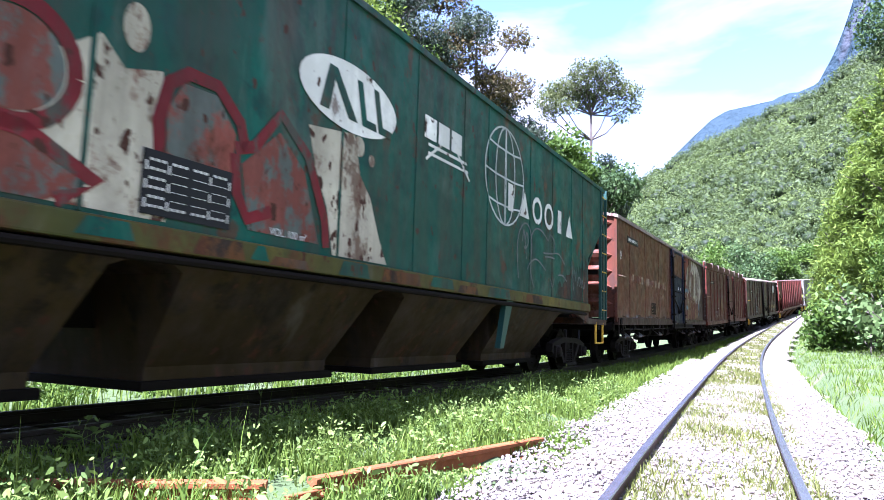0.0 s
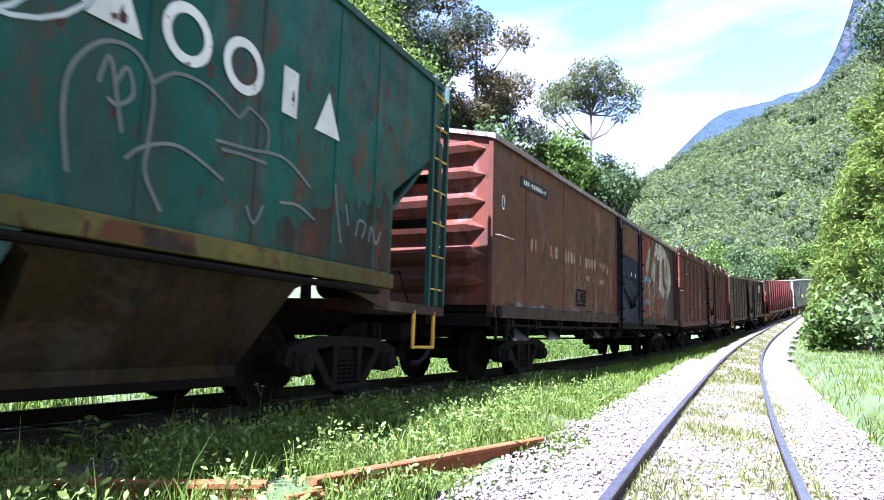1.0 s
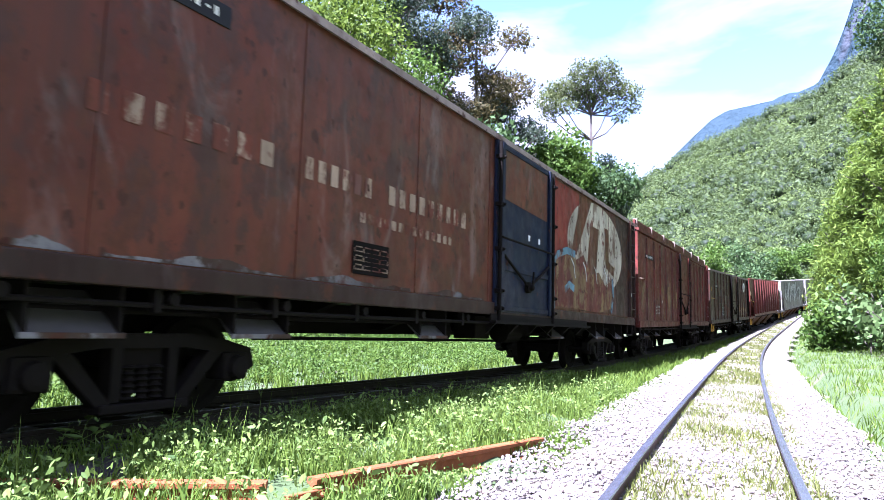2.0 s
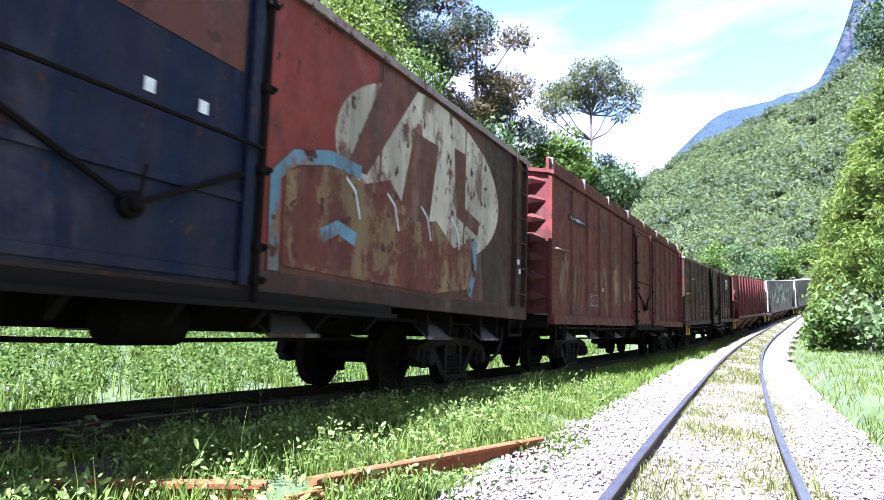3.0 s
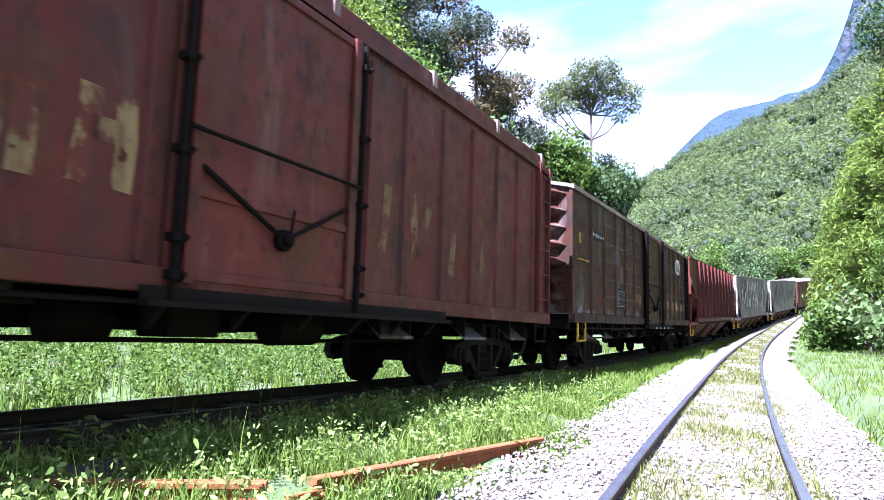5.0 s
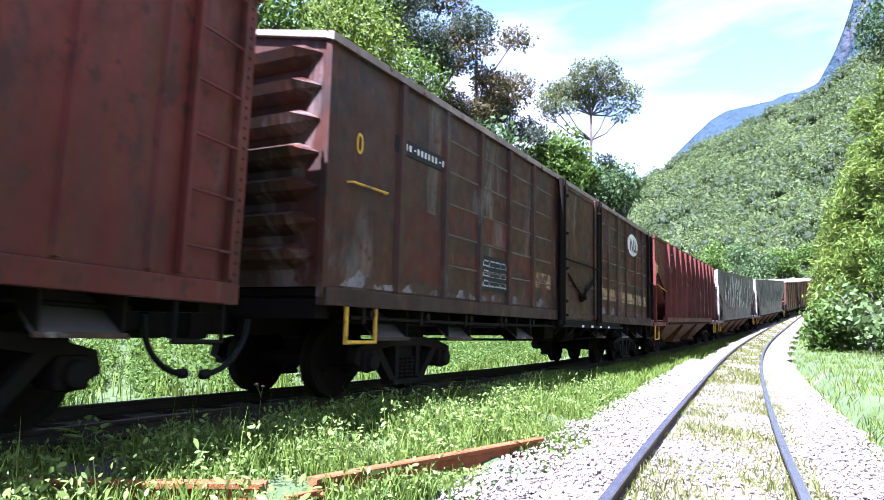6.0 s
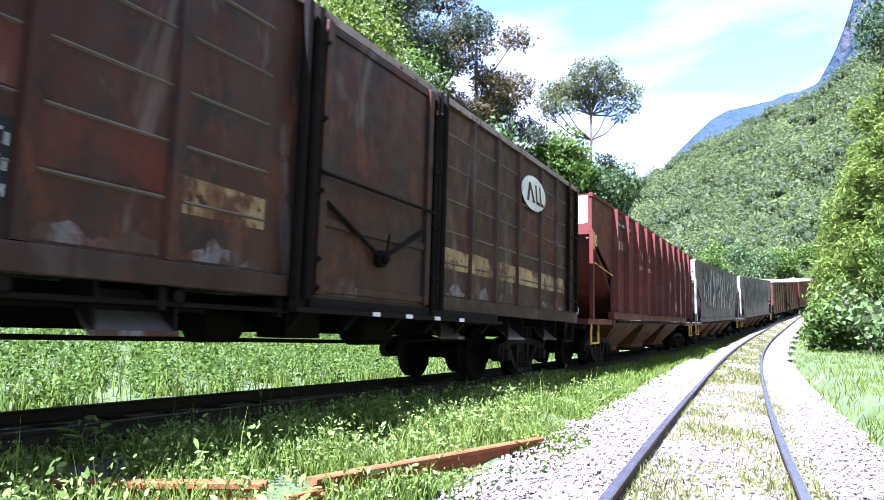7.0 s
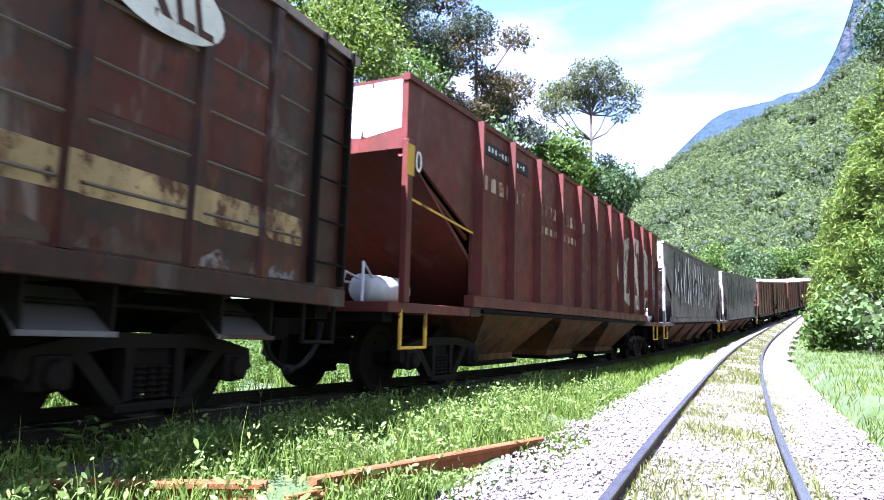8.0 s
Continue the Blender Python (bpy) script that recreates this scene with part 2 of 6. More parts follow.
M_SHADED_TIE = plain("shaded_sleeper_wood", (0.020, 0.016, 0.012), 0.9, 0.0, 11, shine=0.05)
M_RUST = plain("bright_rust", (0.18, 0.055, 0.014), 0.85, 0.0, 12, 0.5, 0.5, 0.01)
M_TIE = plain("weathered_sleeper_wood", (0.16, 0.13, 0.10), 0.9, 0.0, 11, 0.5, 0.6, 0.02)
M_ROOF = paint("pale_roof_sheet", (0.24, 0.19, 0.165), 0.3, 0.4, 61.0, 0.5)
M_TRUNK = plain("tree_bark", (0.060, 0.050, 0.040), 0.9, 0, 6, 0.5, 0.7, 0.03)
_st = Nodes("ballast_stone")
M_STONE = _st.finish(_st.mix(_st.noise(9), _st.mix(_st.random(True), (0.040, 0.028, 0.020), (0.33, 0.31, 0.285)), _st.mix(_st.random(True), (0.09, 0.062, 0.046), (0.29, 0.27, 0.25))), 0.85, 0, _st.noise(60), 0.4, 0.006)
M_BAY = paint("hopper_bay_grime", (0.026, 0.0165, 0.005), 0.0, 0.75, 65.0, 0.7, None, (0.010, 0.007, 0.004), 0.45)
M_SILL = paint("mossy_sill", (0.050, 0.056, 0.016), 0.45, 0.35, 69.0, 0.7, (0.13, 0.10, 0.020))
M_DUST_LIT_EDGE = paint("pale_dust_and_lit_edge", (0.15, 0.145, 0.14), 0.1, 0.4, 73.0, 0.9, None, (0.045, 0.030, 0.020), 0.72)
# pale batten colour stands in for sun along their top edges
M_BATTEN_LIT = plain("sunlit_batten_edge", (0.085, 0.070, 0.058), 0.7)
M_CHUTE = plain("scuffed_chute_steel", (0.050, 0.046, 0.040), 0.6, 0.0, 9, 0.5, shine=0.3)
M_BAND = paint("dirty_yellow_band", (0.26, 0.19, 0.085), 0.5, 0.45, 85.0, 0.6, None, (0.06, 0.028, 0.015), 0.5)
M_REDDISH = paint("reddish_repair", (0.062, 0.0165, 0.009), 0.2, 0.5, 89.0, 0.5, None, (0.030, 0.014, 0.009), 0.5, 0.25)
M_GRIME = paint("reddish_grime", (0.020, 0.020, 0.014), 0.5, 0.6, 101.0, 0.6, (0.030, 0.016, 0.011), (0.006, 0.030, 0.023), 0.5)
M_DULL = paint("dull_brown_paint", (0.070, 0.030, 0.022), 0.6, 0.6, 97.0, 0.5)
M_SOOT = paint("sooty_brown_paint", (0.028, 0.0145, 0.0105), 0.4, 0.6, 93.0, 0.5)
M_TEAL = plain("teal_paint", (0.008, 0.042, 0.033), 0.5)
M_CHALK = plain("chalk_paint", (0.36, 0.38, 0.36), 0.9)
M_SCRAWL = plain("pale_scrawl", (0.11, 0.115, 0.11), 0.9)
M_ORANGE = paint("orange_bay", (0.10, 0.040, 0.010), 0.3, 0.7, 77.0, 0.6, None, (0.018, 0.012, 0.008), 0.5)
M_TAG = plain("white_tag", (0.55, 0.55, 0.55), 0.6)
M_TANK = plain("pale_air_tank", (0.42, 0.42, 0.42), 0.5)
M_SALMON = paint("salmon_fill", (0.15, 0.045, 0.032), 0.3, 0.4, 81.0, 0.6, None, (0.07, 0.085, 0.075), 0.62)


# ---- ground ----
def build_ground():
    """One sheet: fine near the tracks, coarse to the horizon."""
    def steps(far, near, fine):
        out = list(np.arange(-near, near + 1e-6, fine))
        d, step = near, fine
        while d < far:
            step *= 1.22
            d += step
            out = [-d] + out + [d]
        return np.array(out)
    xs, ys = steps(2600, 22, 0.22) + 6, steps(2600, 22, 0.22) + 16
    gx, gy = np.meshgrid(xs, ys)
    z = ground_z(gx.ravel(), gy.ravel())
    v = np.stack([gx.ravel(), gy.ravel(), z], 1)
    nx, ny = len(xs), len(ys)
    i = np.arange(nx - 1)[None, :] + nx * np.arange(ny - 1)[:, None]
    f = np.stack([i, i + 1, i + 1 + nx, i + nx], -1).reshape(-1, 4)
    m = Nodes("ground_soil")
    grass = m.mix(m.noise(2.2, detail=8), (0.016, 0.036, 0.006), (0.050, 0.075, 0.016))
    soil = m.mix(m.noise(3.5), (0.040, 0.036, 0.020), (0.095, 0.082, 0.048))
    c = m.mix(m.ramp(m.noise(0.7, detail=8), 0.54, 0.70), grass, soil)
    mat = m.finish(c, 0.95, 0, m.noise(30, detail=6), 0.6, 0.04)
    tagged(new("ground", raw_mesh("ground", v, f, mat, True)), "uneven grassy ground along the railway line", "ground", kind="structure")


def strip(name, line, z_of, lat0, lat1, s0, s1, lift, material, step=0.3, crown=0.0, n=9):
    """A bed of ballast that lies along a track, with a soft shoulder on both sides."""
    s = np.arange(s0, s1, step)
    verts, rows = [], []
    for j in range(n):
        k = j / (n - 1)
        wob = 0.16 * np.sin(s * 1.3 + j) * (1 if j in (0, n - 1) else 0) + 0.1 * np.sin(s * 3.7 + 2 * j) * (1 if j in (0, n - 1) else 0)
        x, y = on(line, s, lat0 + (lat1 - lat0) * k + wob)
        z = z_of(s) + lift + crown * (1 - (2 * k - 1) ** 2) - (0.12 if j in (0, n - 1) else 0)
        verts.append(np.stack([x, y, z], 1))
    v = np.concatenate(verts)
    m = len(s)
    i = np.arange(m - 1)[None, :] + m * np.arange(n - 1)[:, None]
    f = np.stack([i, i + 1, i + 1 + m, i + m], -1).reshape(-1, 4)[:, ::-1]
    return raw_mesh(name, v, f, material, True)


def build_beds():
    m = Nodes("ballast_bed")
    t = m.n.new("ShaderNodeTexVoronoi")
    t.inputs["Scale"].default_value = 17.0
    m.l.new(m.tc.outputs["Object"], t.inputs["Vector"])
    # pale stones; the shadows in the gaps between them are painted dark
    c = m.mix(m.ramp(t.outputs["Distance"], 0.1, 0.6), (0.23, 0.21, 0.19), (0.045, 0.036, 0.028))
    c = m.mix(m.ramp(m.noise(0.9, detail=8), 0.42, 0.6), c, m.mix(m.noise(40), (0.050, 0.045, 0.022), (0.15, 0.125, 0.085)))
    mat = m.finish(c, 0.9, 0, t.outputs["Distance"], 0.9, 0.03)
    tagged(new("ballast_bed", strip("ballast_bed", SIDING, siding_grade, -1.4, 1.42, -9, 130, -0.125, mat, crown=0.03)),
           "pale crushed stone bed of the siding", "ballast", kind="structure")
    # grimy stone, darkened further for the shade under the train
    d = Nodes("grimy_shaded_ballast")
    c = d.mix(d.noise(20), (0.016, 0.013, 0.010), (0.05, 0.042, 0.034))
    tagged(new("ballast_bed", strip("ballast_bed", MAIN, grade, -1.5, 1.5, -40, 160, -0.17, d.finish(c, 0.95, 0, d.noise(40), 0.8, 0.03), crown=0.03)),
           "grimy stone bed of the main line, train shade in its colour", "ballast", kind="structure")


RAIL = [(-0.058, 0), (0.058, 0), (0.058, 0.012), (0.012, 0.024), (0.010, 0.088), (0.033, 0.096), (0.035, 0.118), (0.028, 0.125),
        (-0.028, 0.125), (-0.035, 0.118), (-0.033, 0.096), (-0.010, 0.088), (-0.012, 0.024), (-0.058, 0.012)]


def rail_mesh(line, z_of, lat, s0, s1, step=1.0, sides=M_RAIL, top=M_STEEL):
    bm = bmesh.new()
    prev = None
    for s in np.arange(s0, s1 + 0.01, step):
        ring = []
        for w, h in RAIL:
            x, y = on(line, s, lat + w)
            ring.append(bm.verts.new((float(x), float(y), float(z_of(s)) - 0.125 + h)))
        if prev:
            for k in range(len(RAIL)):
                f = bm.faces.new((prev[k], prev[(k + 1) % 14], ring[(k + 1) % 14], ring[k]))
                f.material_index = 1 if k in (6, 7, 8) else 0
        prev = ring
    bmesh.ops.recalc_face_normals(bm, faces=bm.faces)
    return mesh_of("rail", bm, [sides, top])


def build_track(label, line, z_of, s0, s1, tie_from, tie_to, sink, sides=M_RAIL, top=M_STEEL, wood=M_TIE):
    root = tagged(new("railway_track"), label, "railway track", kind="structure")
    for lat in (-0.535, 0.535):
        ob = new("rail", rail_mesh(line, z_of, lat, s0, s1, 1.0, sides, top))
        ob.parent = root
    bm = bmesh.new()
    box(bm, -1.0, 1.0, -0.11, 0.11, -0.14, 0, 0.015)
    tie = mesh_of("sleeper", bm, wood)
    rnd = random.Random(5)
    for s in np.arange(tie_from, tie_to, 0.62):
        x, y = on(line, s)
        th = float(np.interp(s, S_TAB, line[2]))
        ob = new("sleeper", tie)
        ob.parent = root
        ob.matrix_local = pose(float(x), float(y), float(z_of(s)) - sink + rnd.uniform(-0.012, 0.008), rnd.uniform(-1, 1), rnd.uniform(-1, 1), -math.degrees(th) + rnd.uniform(-2, 2))
    return root


# ---- wagons ----
HALF = 1.32          # half the width of a wagon's body
WHEEL_R = 0.40
WAGONS = []          # (thing, its middle along the train at the start, half its bogie spacing, wheelsets)


def decal(bm, outline, lift=0.005, y=-HALF):
    """A flat painted shape on the near side of a wagon; outline of (x, z)."""
    vs = [bm.verts.new((x, y - lift, z)) for x, z in outline]
    f = bm.faces.new(vs)
    f.normal_update()
    if f.normal.y > 0:
        f.normal_flip()
    return bm


def oval(cx, cz, rx, rz, n=28, a0=0.0, a1=2 * math.pi):
    return [(cx + rx * math.cos(a0 + (a1 - a0) * k / n), cz + rz * math.sin(a0 + (a1 - a0) * k / n)) for k in range(n + (a1 - a0 < 6.28))]


def stroke(bm, points, width, lift=0.007, y=-HALF):
    """A painted line of even width through (x, z) points."""
    pts = [Vector(p) for p in points]
    left, right = [], []
    for i, p in enumerate(pts):
        way = (pts[min(i + 1, len(pts) - 1)] - pts[max(i - 1, 0)]).normalized()
        nrm = Vector((-way.y, way.x)) * width / 2
        left.append(bm.verts.new((p.x + nrm.x, y - lift, p.y + nrm.y)))
        right.append(bm.verts.new((p.x - nrm.x, y - lift, p.y - nrm.y)))
    for i in range(len(pts) - 1):
        bm.faces.new((left[i], left[i + 1], right[i + 1], right[i]))
    return bm


def blocks(bm, x0, x1, z0, z1, n, slant=0.0, gap=0.3, lift=0.006, tall=None):
    """A row of plain upright bars in place of lettering."""
    w = (x1 - x0) / n
    for i in range(n):
        a, b = x0 + w * i, x0 + w * (i + 1 - gap)
        zz = z1 if tall is None or i in tall else z0 + (z1 - z0) * 0.78
        decal(bm, [(a, z0), (b, z0), (b + slant, zz), (a + slant, zz)], lift)
    return bm


def letters(text, size, material, parent, x, z, y=-HALF - 0.006, squeeze=1.0, name="marking"):
    cu = bpy.data.curves.new("marking", "FONT")
    cu.body, cu.size, cu.extrude = text, size, 0.002
    tmp = bpy.data.objects.new("marking", cu)
    me = bpy.data.meshes.new_from_object(tmp)
    bpy.data.objects.remove(tmp)
    me.transform(Matrix.Translation((x, y, z)) @ Matrix.Rotation(math.pi / 2, 4, "X") @ Matrix.Diagonal((squeeze, 1, 1, 1)))
    me.materials.clear()
    me.materials.append(material)
    ob = new(name, me)
    ob.parent = parent
    return ob


def wheel_profile():
    return [(-0.03, 0.09), (-0.03, 0.30), (-0.055, 0.33), (-0.055, WHEEL_R), (0.055, WHEEL_R - 0.008), (0.07, WHEEL_R + 0.026), (0.085, WHEEL_R + 0.024), (0.085, 0.33), (0.03, 0.30), (0.05, 0.12), (0.05, 0.09)]


def make_wheelset():
    bm = bmesh.new()
    lathe(bm, wheel_profile(), (0, -0.545, 0), "y", 28)
    lathe(bm, [(-d, r) for d, r in wheel_profile()], (0, 0.545, 0), "y", 28)
    lathe(bm, [(-0.95, 0.07), (-0.6, 0.075), (-0.5, 0.085), (0.5, 0.085), (0.6, 0.075), (0.95, 0.07)], (0, 0, 0), "y", 12)
    for a in (0.4, 2.5, 4.6):   # chalk marks and balance holes that show the turning
        lathe(bm, [(-0.105, 0.02), (-0.05, 0.025)], (0.2 * math.cos(a), -0.5, 0.2 * math.sin(a)), "y", 8)
    return mesh_of("wheelset", bm, M_CAST, False)


def make_side_frame():
    """A cast three-piece side frame: arched top, two windows, the spring nest in the middle."""
    bm = bmesh.new()
    y0, y1 = -0.06, 0.06
    top = [(-1.06, 0.40), (-1.02, 0.55), (-0.72, 0.62), (-0.4, 0.66), (0.4, 0.66), (0.72, 0.62), (1.02, 0.55), (1.06, 0.40), (0.98, 0.36), (0.9, 0.50), (0.66, 0.52), (0.36, 0.56), (-0.36, 0.56), (-0.66, 0.52), (-0.9, 0.50), (-0.98, 0.36)]
    half = [top[i] for i in (0, 1, 2, 3)] + [(0, 0.66), (0, 0.56)] + [top[i] for i in (12, 13, 14, 15)]
    extrude(bm, half, "y", y0, y1)
    extrude(bm, [(-x, z) for x, z in half][::-1], "y", y0, y1)
    for sx in (-1, 1):
        extrude(bm, [(sx * 0.70, 0.52), (sx * 0.56, 0.53), (sx * 0.24, 0.17), (sx * 0.36, 0.17)][::sx], "y", y0, y1)
        extrude(bm, [(sx * 0.27, 0.56), (sx * 0.19, 0.56), (sx * 0.19, 0.2), (sx * 0.27, 0.2)][::sx], "y", y0, y1)
        box(bm, sx * 0.82 - 0.13, sx * 0.82 + 0.13, -0.10, 0.10, 0.30, 0.52, 0.03)
        lathe(bm, [(-0.16, 0.05), (-0.15, 0.085), (-0.10, 0.10), (-0.06, 0.115), (0.0, 0.115)], (sx * 0.82, 0, 0.40), "y", 16)
    box(bm, -0.36, 0.36, -0.1, 0.1, 0.13, 0.19, 0.01)
    return mesh_of("side_frame", bm, M_CAST)


def make_spring():
    bm = bmesh.new()
    for cx in (-0.11, 0.0, 0.11):
        lathe(bm, [p for k in range(6) for p in ((0.20 + k * 0.042, 0.036), (0.215 + k * 0.042, 0.056), (0.23 + k * 0.042, 0.036))], (cx, -0.02, 0), "z", 10)
    return mesh_of("spring_nest", bm, M_CAST)


WHEELSET, SIDE_FRAME, SPRING = make_wheelset(), make_side_frame(), make_spring()


def bogie(root, x):
    bm = bmesh.new()
    box(bm, x - 0.17, x + 0.17, -1.0, 1.0, 0.42, 0.62, 0.02)
    lathe(bm, [(0.6, 0.2), (0.72, 0.2)], (x, 0, 0), "z", 16)
    for sy in (-1, 1):
        box(bm, x - 0.62, x - 0.42, sy * 0.55 - 0.06, sy * 0.55 + 0.06, 0.25, 0.5)
        box(bm, x + 0.42, x + 0.62, sy * 0.55 - 0.06, sy * 0.55 + 0.06, 0.25, 0.5)
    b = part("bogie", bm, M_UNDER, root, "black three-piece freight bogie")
    for sy in (-1, 1):
        for me, nm in ((SIDE_FRAME, "side_frame"), (SPRING, "spring_nest")):
            ob = new(nm, me)
            ob.parent = b
            ob.matrix_local = pose(x, sy * 0.98, 0, 0, 0, 0 if sy < 0 else 180)
    sets = []
    for dx in (-0.82, 0.82):
        ob = new("wheelset", WHEELSET)
        ob.parent = b
        ob.matrix_local = pose(x + dx, 0, WHEEL_R)
        sets.append((ob, x + dx))
    return sets


def underframe(root, L, gear=True, seed=1):
    """Centre sill, cross bearers, couplers, hoses and brake gear below the floor."""
    rnd = random.Random(seed)
    bm = bmesh.new()
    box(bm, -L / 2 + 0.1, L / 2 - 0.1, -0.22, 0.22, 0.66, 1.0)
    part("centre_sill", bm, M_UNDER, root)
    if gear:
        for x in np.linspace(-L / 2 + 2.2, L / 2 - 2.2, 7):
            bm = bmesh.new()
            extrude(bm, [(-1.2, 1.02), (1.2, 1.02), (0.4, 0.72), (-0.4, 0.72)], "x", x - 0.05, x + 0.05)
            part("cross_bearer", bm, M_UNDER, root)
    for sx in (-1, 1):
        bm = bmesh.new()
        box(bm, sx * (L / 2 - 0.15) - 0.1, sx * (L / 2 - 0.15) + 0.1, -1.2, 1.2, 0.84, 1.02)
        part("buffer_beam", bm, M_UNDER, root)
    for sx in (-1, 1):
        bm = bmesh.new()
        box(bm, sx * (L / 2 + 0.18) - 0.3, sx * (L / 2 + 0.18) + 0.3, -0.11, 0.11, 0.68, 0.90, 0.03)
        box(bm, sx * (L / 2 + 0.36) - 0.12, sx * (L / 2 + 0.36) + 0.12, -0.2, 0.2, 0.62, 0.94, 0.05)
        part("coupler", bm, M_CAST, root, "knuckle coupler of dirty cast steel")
        bm = bmesh.new()
        rod(bm, [(sx * (L / 2 - 0.02 + 0.52 * (1 - math.cos(a))), -0.42, 0.82 - 0.50 * math.sin(a)) for a in np.linspace(0, math.pi / 2, 9)], 0.028, 8)
        lathe(bm, [(-0.05, 0.03), (-0.04, 0.045), (0.04, 0.045), (0.05, 0.03)], (sx * (L / 2 + 0.48), -0.42, 0.32), "x", 10)
        part("brake_hose", bm, M_BLACK, root, "sagging black rubber brake hose", True)
    if gear:
        bm = bmesh.new()
        lathe(bm, [(-0.32, 0.08), (-0.3, 0.17), (0.3, 0.17), (0.32, 0.08)], (1.2, -0.75, 0.72), "x", 18)
        part("air_reservoir", bm, M_UNDER, root, "black cylindrical brake air reservoir")
        bm = bmesh.new()
        lathe(bm, [(-0.2, 0.1), (-0.18, 0.15), (0.25, 0.15), (0.27, 0.05), (0.5, 0.025)], (-0.9, -0.55, 0.72), "x", 16)
        rod(bm, [(-4.5, -0.62, 0.62), (-1.4, -0.6, 0.6), (1.0, -0.6, 0.58), (4.5, -0.62, 0.62)], 0.02, 6)
        rod(bm, [(-L / 2 + 0.6, -1.05, 0.82), (-L / 2 + 3.2, -1.1, 0.80), (-1.5, -1.1, 0.82)], 0.022, 6)
        rod(bm, [(1.6, -1.12, 0.84), (L / 2 - 0.8, -1.1, 0.84)], 0.018, 6)
        part("brake_rigging", bm, M_UNDER, root)
        for x in (-L / 2 + 1.3, -L / 2 + 2.9, -2.2, 2.3, L / 2 - 2.9, L / 2 - 1.3):
            for sy in (-1, 1):
                bm = bmesh.new()
                w = 0.34
                y0, y1 = sy * 0.92, sy * 1.26
                a = [(x - w * 0.8, y0, 0.92), (x + w * 0.8, y0, 0.92), (x + w, y1, 0.64), (x - w, y1, 0.64)]
                v0 = [bm.verts.new(p) for p in a]
                v1 = [bm.verts.new((p[0], p[1], p[2] + 0.018)) for p in a]
                bm.faces.new(v0)
                bm.faces.new(v1[::-1])
                for i in range(4):
                    bm.faces.new((v0[i], v0[(i + 1) % 4], v1[(i + 1) % 4], v1[i]))
                bmesh.ops.recalc_face_normals(bm, faces=bm.faces)
                chute = part("discharge_chute", bm, M_CHUTE, root, "flared sheet-steel discharge chute")
                # pale lip: sunlight on the chute's lower edge, put into its colour
                bm = bmesh.new()
                ya, yb = sorted((y1 + sy * 0.001, y1 + sy * 0.014))
                box(bm, x - w, x + w, ya, yb, 0.632, 0.668, 0.004)
                part("chute_lip", bm, M_DUST_LIT_EDGE, chute, "lower edge coloured pale as if sunlit")
                for sx in (-1, 1):
                    bm = bmesh.new()
                    extrude(bm, [(y0, 0.94), (y1, 0.665), (y1, 0.97), (y0, 0.97)], "x", x + sx * w * 0.9 - 0.012, x + sx * w * 0.9 + 0.012)
                    part("cheek_plate", bm, M_CAST, chute)
        bm = bmesh.new()
        box(bm, -0.4, 0.1, -0.95, -0.6, 0.62, 0.95, 0.02)
        part("equipment_box", bm, M_UNDER, root)
        for sy in (-1, 1):
            bm = bmesh.new()
            rod(bm, [(-L / 2 + 0.5, sy * 1.27, 0.86), (-L / 2 + 3.4, sy * 1.28, 0.84), (-0.6, sy * 1.28, 0.85)], 0.020, 6)
            for x in np.arange(-L / 2 + 0.7, -0.6, 1.15):
                box(bm, x - 0.03, x + 0.03, sy * 1.27 - 0.035, sy * 1.27 + 0.035, 0.80, 0.96, 0.008)
                lathe(bm, [(-0.03, 0.045), (0.03, 0.045)], (x + 0.12, sy * 1.29, 0.90), "y", 10)
            part("train_pipe", bm, M_CAST, root)


def ladder(root, x0, x1, z0, z1, y=-HALF - 0.07, rungs=6, material=None, rung_material=None, name="ladder"):
    bm = bmesh.new()
    for x in (x0, x1):
        box(bm, x - 0.022, x + 0.022, y - 0.015, y + 0.05, z0, z1, 0.006)
    lad = part(name, bm, material or M_RUST_RED, root, "steel side ladder")
    for k in range(rungs):
        z = z0 + (z1 - z0) * (k + 0.5) / rungs
        b2 = bmesh.new()
        rod(b2, [(x0, y, z), (x1, y, z)], 0.012, 6)
        part("rung", b2, rung_material or material or M_RUST_RED, lad)
    return lad


def step_iron(root, x0, x1, z0, z1, material, y=-HALF + 0.02):
    bm = bmesh.new()
    rod(bm, [(x0, y, z1), (x0, y, z0), (x1, y, z0), (x1, y, z1)], 0.024, 6)
    part("step_iron", bm, material, root, "bent-bar stirrup step")


